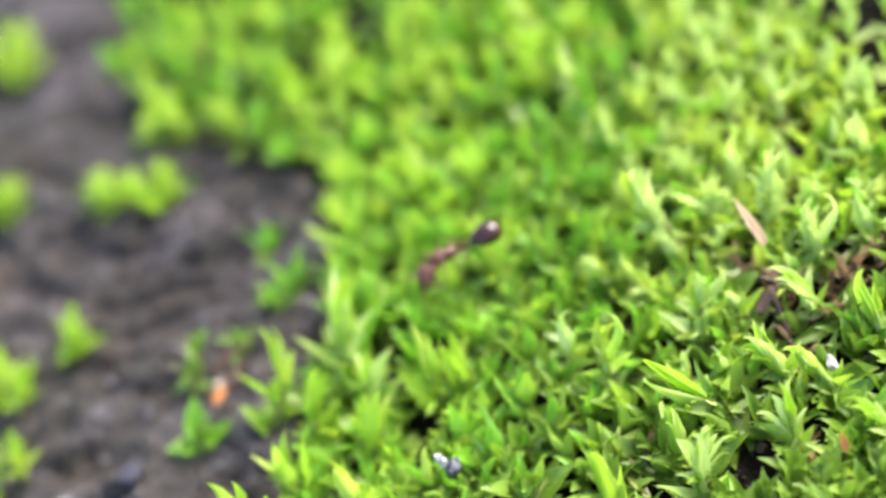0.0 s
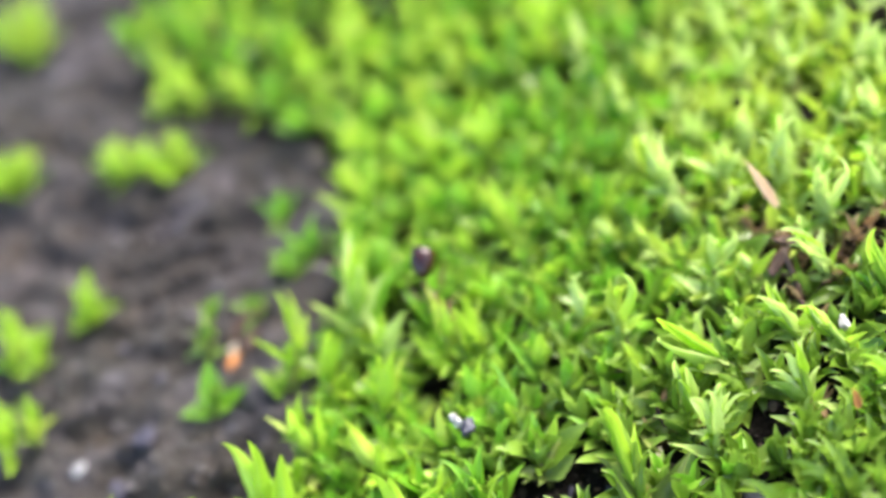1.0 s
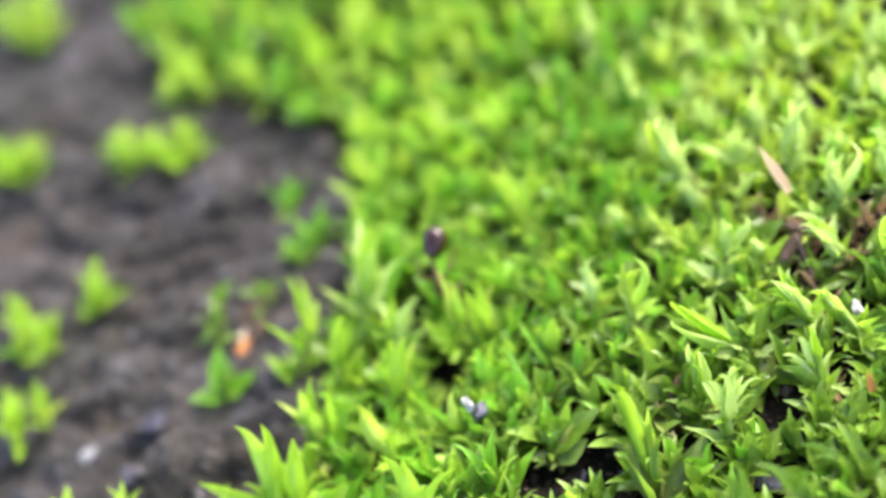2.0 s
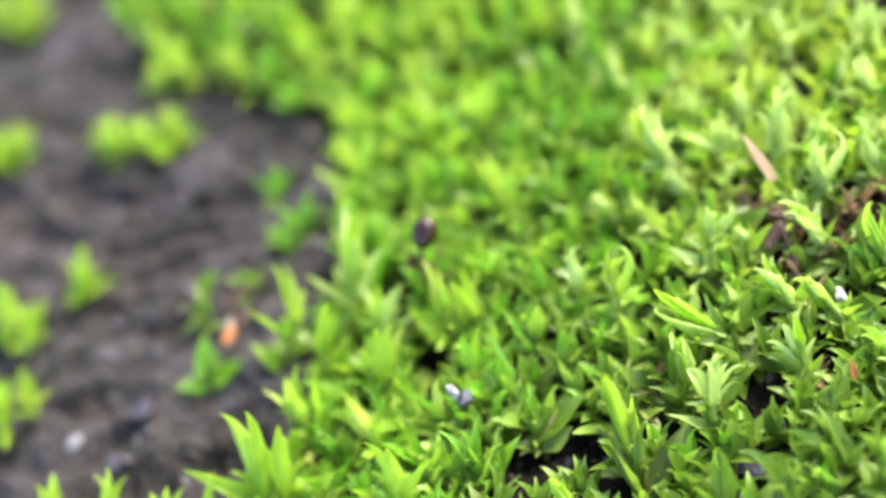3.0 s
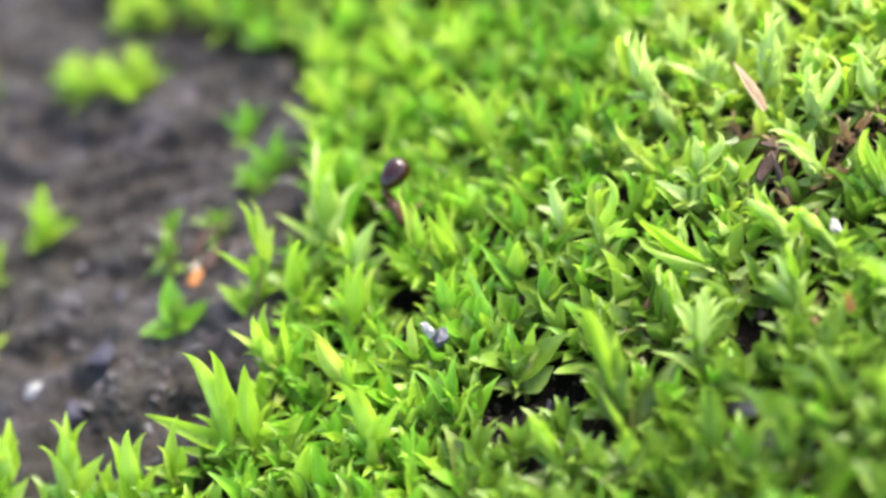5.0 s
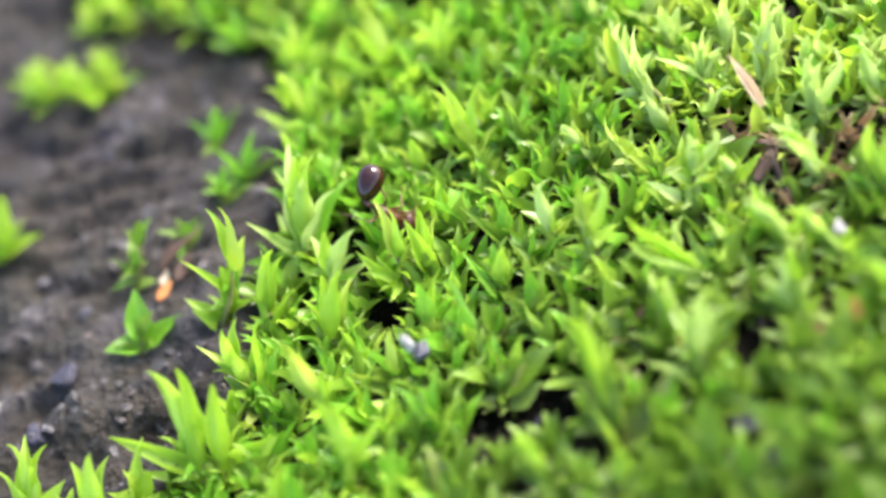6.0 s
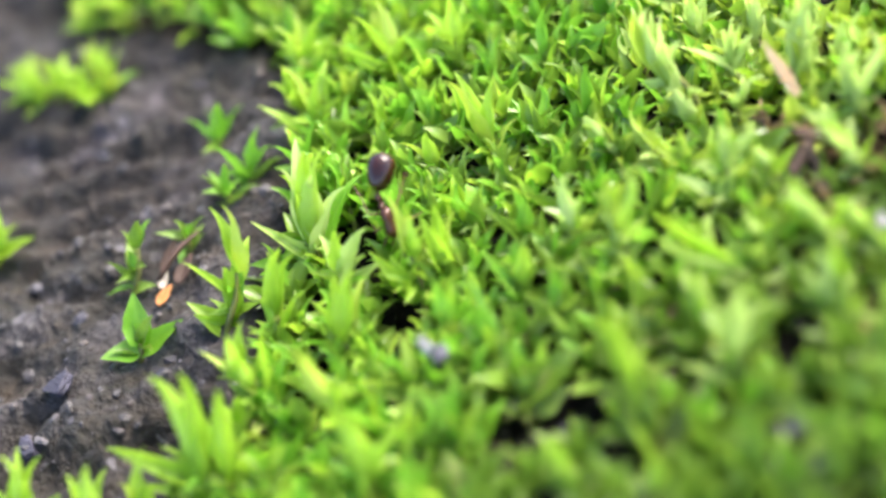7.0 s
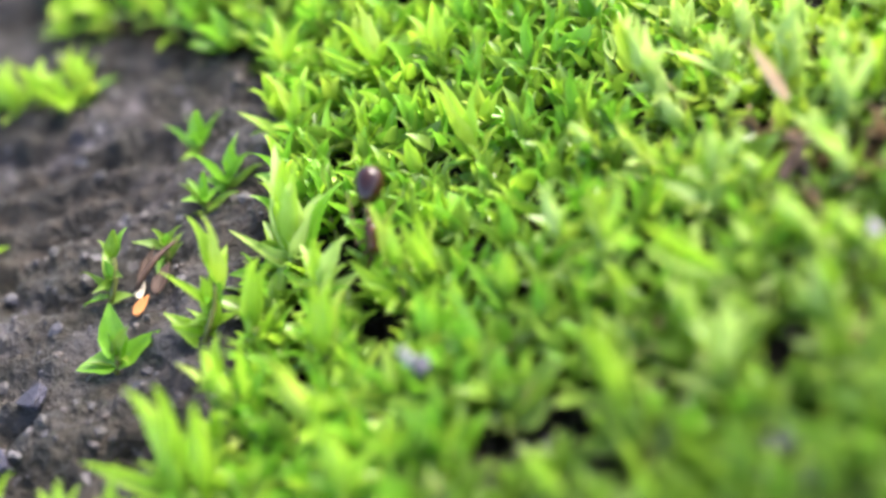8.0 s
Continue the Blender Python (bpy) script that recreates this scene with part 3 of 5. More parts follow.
drawn_shoot("li", (-7.1, 1.7), (-5.7, 2.5, 1.7), [(1, 74, 55, 2.47, 0.68, "n"), (1, 39, 66, 2.68, 0.87, "n"), (0.6, 132, 60, 2.46, 0.48, "s"), (0.35, 23, 71, 2.25, 0.8, "n"), (0.3, 40, 33, 1.85, 0.82, "n"), (0.2, 129, 36, 1.95, 0.77, "s"), (0.1, 142, 52, 1.68, 0.73, "s"), (0.8, 38, 26, 1.8, 0.73, "n")])
drawn_shoot("li", (-5.9, 0.1), (-5.3, 0.6, 0.8), [(1, 51, 51, 2.33, 0.67, "n"), (1, 1, 61, 2.98, 0.76, "n"), (1, 5, 49, 2.59, 0.67, "n"), (1, 37, 33, 1.93, 0.62, "n"), (0.5, -4, 37, 2.08, 0.62, "n"), (0.4, 81, 70, 1.82, 0.62, "n"), (0.1, -8, -6, 1.1, 0.57, "s")])
drawn_shoot("li", (-4.3, -2.6), (-3.7, -2.1, 0.8), [(1, 103, 50, 1.86, 0.64, "n"), (1, 39, 64, 2.62, 0.69, "n"), (1, 8, 59, 3.01, 0.78, "n"), (1, 33, 27, 2.27, 0.69, "n"), (0.4, -4, 34, 2.1, 0.64, "n"), (0.1, 156, 33, 0.69, 0.64, "s"), (0.2, -1, 4, 1.54, 0.59, "s")])
drawn_shoot("li", (-1.2, -1.6), (-0.3, -0.9, 1.4), [(1, 75, 53, 2.22, 0.65, "n"), (1, 43, 68, 2.04, 0.7, "n"), (1, 32, 27, 1.1, 0.75, "n"), (0.2, 106, 49, 2.38, 0.65, "s"), (0.2, 14, 29, 1.57, 0.61, "s"), (1, 13, 69, 1.05, 0.77, "n"), (0.6, 19, 33, 1.54, 0.61, "n")])
drawn_shoot("li", (-6.6, -2.8), (-7.0, -1.6, 1.7), [(0.5, 122, 40, 2.73, 0.64, "s"), (1, 52, 69, 1.65, 0.88, "n"), (1, 53, 33, 1.67, 0.73, "n"), (0.7, 68, 77, 1.65, 0.81, "n"), (0.5, 40, 47, 2.67, 0.93, "n"), (0.3, 36, 34, 1.93, 0.73, "n"), (0.6, 148, 42, 1.6, 0.64, "n"), (0.1, 180, 8, 0.9, 0.73, "s")])
drawn_shoot("li", (-5.1, -5.4), (-5.0, -4.5, 1.2), [(1, 91, 68, 2.53, 0.57, "n"), (1, 77, 40, 2.1, 0.52, "n"), (1, 91, 76, 2.33, 0.78, "n"), (0.6, 37, 63, 1.97, 0.71, "n"), (0.2, 172, 15, 1.93, 1.09, "s"), (0.4, 14, 52, 1.36, 0.67, "n"), (0.2, 11, 22, 1.53, 0.67, "s")])
drawn_shoot("li", (-5.7, -8.1), (-5.1, -7.4, 1.1), [(0.8, 84, 69, 3.34, 0.6, "n"), (1, 48, 68, 2.48, 0.83, "n"), (0.5, 19, 65, 1.66, 0.76, "n"), (1, -4, 31, 2.56, 0.64, "n"), (1, 2, 52, 1.5, 0.92, "n"), (1, 2, -10, 1.13, 0.78, "n"), (0.3, 106, 50, 1.9, 0.51, "s"), (0.1, 141, 27, 0.93, 0.69, "s")])
drawn_shoot("li", (-2.6, -8.3), (-2.2, -7.8, 0.7), [(1, 108, 50, 2.17, 0.6, "n"), (1, 77, 55, 1.84, 0.74, "n"), (1, 47, 37, 2.15, 0.64, "n"), (1, 62, 76, 1.31, 0.69, "n"), (0.5, 5, 44, 2.21, 0.83, "n"), (0.3, -6, 31, 1.43, 0.69, "s"), (0.2, 152, 11, 1.1, 0.92, "s")])
drawn_shoot("li", (-2.8, -5.3), (-2.4, -4.8, 0.6), [(1, 135, 58, 1.71, 0.62, "n"), (1, 22, 67, 2.05, 0.52, "n"), (1, 1, 5, 1.88, 0.48, "n"), (0.5, 138, 27, 2.03, 0.62, "s"), (0.4, -14, 15, 1.37, 0.67, "s"), (1, 18, 10, 0.89, 0.62, "n"), (0.2, 143, 48, 1.06, 0.67, "s"), (0.1, -12, -17, 0.55, 0.67, "s")])
drawn_shoot("fr", (-8.2, -8.3), (-7.6, -7.9, 0.7), [(1, 19, 69, 2.66, 0.68, "n"), (0.7, 90, 52, 2.39, 0.74, "n"), (0.6, 95, 69, 1.94, 0.78, "n"), (1, 27, 22, 1.45, 0.65, "n"), (0.4, -2, 33, 1.81, 0.78, "s")])
drawn_shoot("fr", (-2.9, -10.1), (-2.5, -9.8, 0.4), [(1, 64, 76, 1.65, 0.77, "n"), (1, 13, 26, 1.73, 0.59, "n"), (1, 39, 35, 1.47, 0.68, "n"), (0.2, 83, 53, 2.37, 1.27, "s"), (0.1, -5, 27, 2.23, 1.27, "s"), (0.6, 3, 40, 1.32, 0.72, "n")])
drawn_shoot("fr", (-3.9, -11.1), (-3.3, -10.7, 0.5), [(1, 100, 52, 1.21, 0.8, "n"), (1, 18, 27, 1.32, 0.84, "n"), (1, 52, 40, 1.29, 0.75, "n"), (0.3, 122, 61, 2.05, 0.96, "s"), (0.2, -7, 24, 2.25, 0.96, "s"), (1, 18, 65, 0.95, 0.65, "n")])
drawn_shoot("bu", (2.3, -11.7), (3.3, -10.5, 2.3), [(0.55, 68, 79, 4.28, 1.05, "n"), (0.5, 66, 44, 2.8, 1.12, "n"), (0.6, 93, 53, 2.49, 0.71, "n"), (0.35, 104, 48, 2.35, 0.67, "n"), (0.1, 86, 76, 3.31, 1.08, "n"), (0.15, 51, 36, 2.34, 0.92, "n"), (0.05, 15, 29, 3.3, 0.96, "s"), (0.3, 22, 72, 3.49, 0.79, "n"), (0.05, -13, 14, 2.3, 0.75, "s")])
drawn_shoot("bu", (0.2, -12.3), (0.1, -11.4, 1.1), [(0.8, 109, 75, 2.18, 0.82, "n"), (0.8, 74, 43, 1.4, 0.95, "n"), (0.4, 131, 69, 2.19, 0.65, "n"), (0.2, 40, 44, 1.52, 0.54, "n"), (0.1, 19, 33, 2.1, 0.66, "s"), (0.3, 70, 53, 1.42, 0.78, "n"), (0.05, 153, 38, 2.14, 0.91, "s")])
drawn_shoot("bu", (1.4, -13.5), (1.9, -13.0, 0.6), [(1, 18, 68, 1.65, 0.81, "n"), (1, 100, 68, 1.04, 0.77, "n"), (1, 19, 15, 0.82, 0.69, "n"), (0.2, -6, -2, 1.36, 0.77, "s"), (0.2, 136, 54, 1.63, 0.9, "s")])
drawn_shoot("bu", (4.2, -14.6), (4.7, -14.1, 0.8), [(0.7, 35, 76, 3.16, 0.8, "n"), (1, 77, 40, 1.3, 0.68, "n"), (0.3, 99, 50, 2.43, 0.72, "n"), (0.4, 12, 23, 0.82, 0.48, "c"), (0.1, -16, -21, 0.64, 0.8, "s"), (0.1, 129, 37, 0.92, 0.72, "s")])
drawn_shoot("bu", (6.2, -16.0), (6.6, -15.4, 0.8), [(0.8, 42, 76, 2.66, 0.82, "n"), (0.7, 108, 46, 2.96, 0.83, "n"), (0.4, 109, 64, 2.41, 0.67, "n"), (1, 11, 1, 0.85, 0.83, "n"), (0.3, 88, 76, 2.29, 0.65, "n"), (0.1, -13, 19, 1.33, 0.79, "s"), (0.1, 147, 43, 1.48, 0.79, "s")])
drawn_shoot("bu", (9.0, -15.5), (8.7, -14.8, 0.6), [(0.9, 133, 34, 2.39, 0.83, "n"), (1, 105, 37, 1.3, 0.75, "n"), (1, 42, 45, 1.32, 0.64, "c"), (0.7, 20, 30, 0.72, 0.68, "n"), (0.1, 90, 44, 3.24, 0.91, "s"), (0.8, 138, 70, 1.44, 0.69, "n"), (0.1, 167, 23, 1.5, 0.79, "s"), (0.1, -18, 6, 1.23, 0.79, "s")])
drawn_shoot("bu", (9.1, -17.5), (9.4, -16.8, 1.0), [(0.9, 91, 51, 2.36, 0.62, "n"), (1, 61, 52, 2.61, 0.54, "n"), (1, 48, 40, 2.28, 0.62, "n"), (1, 52, 73, 2.18, 0.81, "n"), (1, 32, 31, 1.99, 0.74, "n"), (0.1, 139, 51, 1.38, 0.85, "s"), (0.1, 6, 18, 1.36, 0.77, "s")])
drawn_shoot("cu", (5.7, -11.2), (6.4, -10.5, 1.3), [(1, 3, 9, 1.55, 0.59, "c"), (0.8, 1, 11, 1.23, 0.5, "c"), (1, 16, 64, 1.91, 0.73, "n"), (0.6, 43, 78, 2.73, 0.69, "n"), (1, 28, 20, 1.29, 0.67, "n"), (0.3, 75, 75, 1.86, 0.65, "n"), (0.2, 31, 20, 1.22, 0.71, "n"), (0.1, 142, 49, 2.23, 0.71, "s"), (0.05, -13, 17, 1.69, 0.75, "s")])
drawn_shoot("cu", (6.0, -9.5), (6.1, -9.1, 0.3), [(1, 70, 69, 2.53, 0.6, "n"), (1, 38, 78, 2.53, 0.73, "n"), (1, 62, 41, 1.02, 0.64, "n"), (0.2, 151, 43, 2, 0.73, "s"), (0.1, 171, -5, 1.32, 0.73, "s")])
drawn_shoot("cu", (8.8, -8.9), (8.0, -8.0, 0.8), [(0.8, 151, 63, 3.94, 0.71, "n"), (0.8, 111, 29, 2.35, 0.65, "n"), (0.4, 158, 30, 2.43, 0.52, "s"), (0.1, 93, 51, 1.05, 0.34, "s"), (0.6, 123, 41, 1.97, 0.73, "n"), (0.3, 100, 50, 2.64, 0.56, "s"), (0.05, -111, -49, 1.45, 0.52, "s")])
drawn_shoot("cu", (9.4, -11.6), (9.7, -10.9, 1.0), [(1, 55, 78, 2.31, 0.69, "n"), (1, 47, 40, 2, 0.75, "n"), (0.5, 128, 61, 2.26, 0.54, "n"), (0.4, 140, 52, 2.16, 0.67, "n"), (0.2, 139, 55, 1.42, 0.58, "s"), (0.5, 36, 29, 1.52, 0.63, "n"), (0.4, 64, 76, 2.19, 0.69, "n"), (0.1, -18, 11, 0.7, 0.63, "s")])
drawn_shoot("cu", (11.0, -9.2), (10.7, -8.4, 1.0), [(1, 148, 67, 2.13, 0.71, "n"), (1, 86, 38, 1.87, 0.9, "n"), (0.7, 129, 38, 1.94, 0.6, "n"), (0.5, 130, 73, 2.32, 0.82, "n"), (0.4, 74, 40, 1.73, 0.73, "n"), (0.1, 24, 61, 1.51, 0.6, "s"), (0.1, 155, 36, 1.57, 0.64, "s")])
drawn_shoot("cu", (12.2, -10.6), (11.7, -9.7, 1.0), [(1, 138, 56, 1.96, 0.59, "n"), (1, 132, 68, 1.9, 0.77, "n"), (1, 78, 43, 0.98, 0.8, "n"), (0.4, 150, 66, 2.21, 0.73, "n"), (0.3, 60, 53, 1.23, 0.59, "n"), (0.1, 146, 20, 1.38, 0.72, "s"), (0.1, -9, 24, 1, 0.63, "s")])
drawn_shoot("cu", (12.6, -13.1), (12.4, -12.5, 0.7), [(1, 123, 43, 1.75, 0.74, "n"), (1, 94, 41, 1.2, 0.66, "n"), (0.7, 122, 72, 1.4, 0.75, "n"), (0.6, 127, 40, 1.48, 0.61, "n"), (1, 21, 14, 0.7, 0.7, "n"), (0.1, 147, 14, 1.34, 0.7, "s")])
drawn_shoot("cu", (10.6, -12.6), (10.8, -12.3, 0.3), [(1, 26, 71, 1.2, 0.54, "n"), (1, 12, 27, 0.95, 0.45, "n"), (0.4, 131, 34, 1.57, 0.66, "s"), (0.2, -38, -20, 1.33, 0.62, "s"), (0.2, 166, 20, 1.08, 0.58, "s"), (1, 76, 37, 0.72, 0.49, "n")])
drawn_shoot("cu", (10.6, -1.8), (10.1, -0.0, 2.8), [(0.7, 115, 78, 2.97, 0.93, "n"), (0.6, 72, 44, 2.65, 0.89, "n"), (0.5, 69, 83, 2.51, 0.93, "n"), (0.55, 143, 19, 1.33, 0.94, "n"), (0.15, 118, 74, 2.4, 1.1, "n"), (0.2, 56, 42, 1.2, 1.08, "n"), (0.05, 39, 78, 1.3, 0.89, "n"), (0.4, 146, 70, 2.22, 0.81, "n")])
drawn_shoot("cu", (7.7, -1.4), (7.4, -0.7, 0.8), [(1, 144, 73, 1.55, 0.86, "n"), (1, 75, 46, 1.17, 0.89, "n"), (0.7, 51, 51, 1.07, 0.75, "n"), (0.4, 150, 63, 1.45, 0.73, "n"), (0.2, 10, 53, 0.68, 0.61, "s"), (0.1, 149, 13, 1.02, 0.66, "s")])
drawn_shoot("cu", (8.6, -2.7), (8.5, -2.0, 0.7), [(1, 90, 54, 1.74, 0.65, "n"), (1, 128, 75, 1.12, 0.92, "n"), (1, 38, 30, 0.6, 0.74, "n"), (0.3, 151, 67, 1.16, 0.72, "n"), (0.1, 143, 25, 1.54, 0.65, "s")])
drawn_shoot("cu", (8.7, -3.6), (9.0, -3.1, 0.7), [(1, 69, 70, 1.21, 0.6, "n"), (1, 37, 46, 1.25, 0.55, "c"), (0.6, 101, 68, 1.29, 0.64, "n"), (1, 18, 11, 0.69, 0.64, "n"), (1, 66, 81, 0.44, 0.69, "n"), (0.1, 4, 11, 0.66, 0.64, "s")])
drawn_shoot("cu", (8.9, -5.5), (9.7, -4.7, 1.3), [(1, 11, 51, 1.8, 0.63, "c"), (1, 50, 69, 1.62, 0.72, "n"), (1, 5, 64, 1.33, 0.82, "n"), (0.8, 0, 39, 1.43, 0.76, "c"), (0.6, 81, 52, 1.2, 0.63, "n"), (0.3, 124, 42, 2.03, 0.63, "s"), (0.1, 144, 51, 1.03, 0.58, "c"), (0.1, -17, 9, 1.67, 0.67, "s"), (0.3, 10, 71, 1.6, 0.78, "n")])
drawn_shoot("cu", (10.9, -5.9), (10.9, -5.3, 0.7), [(1, 139, 73, 1.21, 0.89, "n"), (1, 80, 38, 1, 0.85, "n"), (0.8, 20, 60, 1.05, 0.71, "n"), (0.4, 137, 69, 1.12, 0.78, "n"), (0.1, 22, 59, 0.61, 0.58, "s"), (0.1, 148, 18, 1.37, 0.58, "s")])
drawn_shoot("cu", (11.2, -2.5), (11.6, -2.1, 0.5), [(1, 136, 58, 0.85, 0.6, "c"), (1, 22, 63, 1.23, 0.65, "c"), (1, -9, 28, 1.41, 0.56, "c"), (1, 84, 80, 0.71, 0.73, "n"), (1, 16, 7, 1.02, 0.6, "n"), (0.2, 140, 52, 0.92, 0.65, "s"), (0.1, -16, 12, 1.26, 0.6, "s")])
drawn_shoot("cu", (13.4, -7.3), (13.1, -6.4, 1.1), [(0.9, 137, 55, 2.06, 0.66, "n"), (0.8, 101, 39, 1.61, 0.92, "n"), (0.8, 155, 59, 1.96, 0.8, "n"), (0.6, 100, 69, 1.87, 0.75, "n"), (0.4, 147, 62, 1.89, 0.76, "n"), (0.02, -32, -36, 2.54, 0.75, "s"), (0.02, -179, 13, 2, 0.62, "s"), (0.1, 23, 23, 2.37, 0.57, "s")])
drawn_shoot("cu", (14.3, -5.4), (14.5, -4.8, 0.9), [(1, 64, 82, 2.35, 0.82, "n"), (1, 22, 62, 2.42, 0.63, "c"), (1, 54, 38, 1.97, 0.85, "n"), (0.3, 103, 50, 1.52, 0.76, "n"), (0.02, 5, 15, 2.1, 0.63, "s"), (0.5, 88, 82, 2.16, 0.78, "n"), (0.1, 153, 42, 1.37, 0.63, "s")])
drawn_shoot("cu", (14.5, -9.3), (14.6, -8.8, 0.6), [(0.9, 72, 71, 2.59, 0.56, "n"), (1, 60, 36, 1.52, 0.6, "n"), (0.5, 93, 68, 1.3, 0.64, "n"), (0.2, -2, 40, 0.94, 0.64, "s"), (0.1, 155, 38, 1, 0.6, "s")])
drawn_shoot("cu", (16.2, -5.6), (16.5, -5.2, 0.5), [(1, 70, 82, 2.23, 0.82, "n"), (1, 42, 34, 1.27, 0.94, "n"), (0.7, 14, 28, 1.03, 0.76, "n"), (0.6, 119, 66, 1.42, 0.76, "n"), (0.5, 87, 77, 1.15, 0.74, "n"), (0.1, -7, -8, 1.26, 0.63, "s")])
drawn_shoot("cu", (13.6, -3.1), (14.0, -2.5, 0.8), [(1, 34, 75, 3.31, 1.04, "n"), (1, 44, 40, 2.93, 1.06, "n"), (0.8, 73, 70, 2.74, 0.78, "n"), (0.7, 11, 57, 2.26, 0.92, "n"), (0.4, 37, 75, 2.64, 0.92, "n"), (0.2, 8, 18, 1.23, 0.65, "s"), (0.2, 109, 48, 1.56, 0.65, "s")])
drawn_shoot("cu", (13.4, -0.2), (13.8, 0.2, 0.6), [(1, 40, 31, 2.42, 0.9, "n"), (1, 33, 75, 1.77, 0.79, "n"), (0.7, 9, 53, 1.75, 0.76, "n"), (0.4, 94, 70, 1.25, 0.71, "n"), (0.1, 132, 33, 1.04, 0.67, "s")])
drawn_shoot("cu", (5.0, -5.7), (5.6, -4.8, 1.5), [(1, 27, 64, 2.34, 0.54, "c"), (1, 34, 75, 2.32, 0.74, "n"), (0.9, 10, 54, 2.02, 0.89, "c"), (0.9, 86, 54, 1.72, 0.72, "n"), (0.6, 84, 77, 1.96, 0.74, "n"), (0.3, 25, 22, 1.33, 0.72, "n"), (1, 40, 33, 0.63, 0.85, "n"), (0.2, 142, 50, 1.77, 0.67, "s"), (0.1, -6, -6, 0.9, 0.67, "s")])
drawn_shoot("cu", (4.4, -3.9), (4.7, -3.3, 0.9), [(1, 27, 63, 2.13, 0.5, "c"), (0.9, 61, 71, 2.24, 0.55, "n"), (1, 4, 64, 1.3, 0.71, "n"), (0.6, 121, 64, 1.29, 0.64, "n"), (1, 13, 7, 0.76, 0.68, "n"), (0.2, 142, 22, 1.29, 0.64, "s")])
drawn_shoot("li", (-10.2, -4.4), (-9.6, -3.6, 1.3), [(0.9, 74, 69, 3.78, 0.86, "n"), (1, 23, 69, 3.8, 0.9, "n"), (0.5, 134, 33, 3.48, 0.68, "s"), (0.8, 67, 43, 2.11, 0.86, "n"), (0.1, 138, 28, 2.48, 0.63, "s"), (0.15, 117, 43, 1.4, 0.68, "n"), (0.6, 12, 64, 2.66, 0.74, "n"), (0.5, 112, 45, 2.01, 0.68, "n")])
drawn_shoot("li", (-9.6, -4.6), (-9.1, -4.2, 0.5), [(0.9, 20, 65, 3.86, 0.86, "n"), (0.5, -9, 24, 2.75, 1.35, "w"), (0.8, 31, 25, 1.8, 0.76, "n"), (0.7, 77, 53, 1.82, 0.76, "n"), (0.2, -2, 3, 1.33, 0.81, "s"), (0.1, 166, 20, 1.28, 0.72, "s")])
drawn_shoot("li", (-14.3, -3.9), (-13.8, -3.4, 0.6), [(1, 75, 53, 2.32, 0.86, "n"), (1, 11, 63, 3.22, 0.83, "n"), (1, 39, 32, 2.3, 1.04, "n"), (0.6, -3, 32, 2.34, 0.81, "n"), (0.3, 75, 67, 1.71, 0.77, "s"), (0.5, -8, 44, 2.04, 0.79, "n")])
drawn_shoot("li", (-12.7, -4.0), (-12.2, -3.6, 0.5), [(0.9, 38, 45, 2.48, 0.59, "n"), (0.3, 13, 24, 1.3, 0.99, "w"), (0.7, 63, 67, 1.79, 0.81, "n"), (1, 0, 53, 1.59, 0.71, "n"), (0.1, -12, 19, 0.82, 0.81, "s")])
drawn_shoot("li", (-16.8, -2.2), (-15.9, -1.6, 1.0), [(0.9, 40, 63, 2.96, 1.06, "n"), (1, 49, 40, 2.62, 0.88, "n"), (0.9, 24, 36, 2.69, 0.83, "n"), (0.4, -2, 34, 2.9, 1.06, "w"), (0.5, 65, 68, 2.73, 0.78, "n"), (0.8, 2, 57, 2.63, 0.84, "n"), (0.4, 15, 67, 2.35, 0.8, "n")])
drawn_shoot("li", (-15.3, -3.1), (-14.8, -2.7, 0.5), [(1, 68, 69, 1.27, 0.69, "n"), (1, 41, 37, 1.24, 0.69, "n"), (0.6, -3, 33, 1.18, 0.64, "n"), (1, 15, 67, 0.58, 0.73, "n")])
drawn_shoot("li", (-19.3, -0.9), (-18.2, -0.2, 1.2), [(1, 36, 64, 2.5, 1.15, "n"), (1, 49, 32, 2.41, 1.05, "n"), (0.8, 22, 36, 2.2, 0.95, "n"), (1, 8, 65, 1.59, 0.91, "n"), (0.6, 89, 52, 2.45, 0.9, "n"), (0.3, 0, 35, 2.15, 0.85, "s")])
drawn_shoot("li", (-8.6, -8.0), (-8.0, -7.5, 0.8), [(0.8, 106, 46, 1.14, 0.6, "n"), (1, 2, 60, 2.5, 0.75, "n"), (1, 17, 13, 1.19, 0.73, "n"), (0.3, -3, 31, 1.63, 0.73, "s"), (0.6, 49, 67, 1.63, 0.73, "n")])
drawn_shoot("gr", (5.7, 1.1), (5.9, 1.6, 0.6), [(1, 90, 71, 1.7, 0.46, "n"), (1, 52, 51, 1.66, 0.46, "c"), (0.6, 66, 73, 1.64, 0.59, "s"), (1, 16, 10, 1.3, 0.67, "n"), (1, -7, 51, 0.86, 0.71, "n"), (0.3, -1, 12, 1.09, 0.63, "s"), (0.2, 144, 46, 0.99, 0.63, "s")])
drawn_shoot("gr", (7.6, 4.0), (7.8, 4.5, 0.6), [(1, 16, 73, 2.27, 0.68, "n"), (1, 87, 52, 1.54, 0.69, "n"), (1, 29, 25, 1.46, 0.69, "n"), (0.5, 143, 51, 1.57, 0.82, "s"), (0.4, 125, 61, 0.96, 0.61, "s"), (0.2, -7, 2, 0.65, 0.65, "s"), (0.8, 2, 70, 1.34, 0.74, "n")])
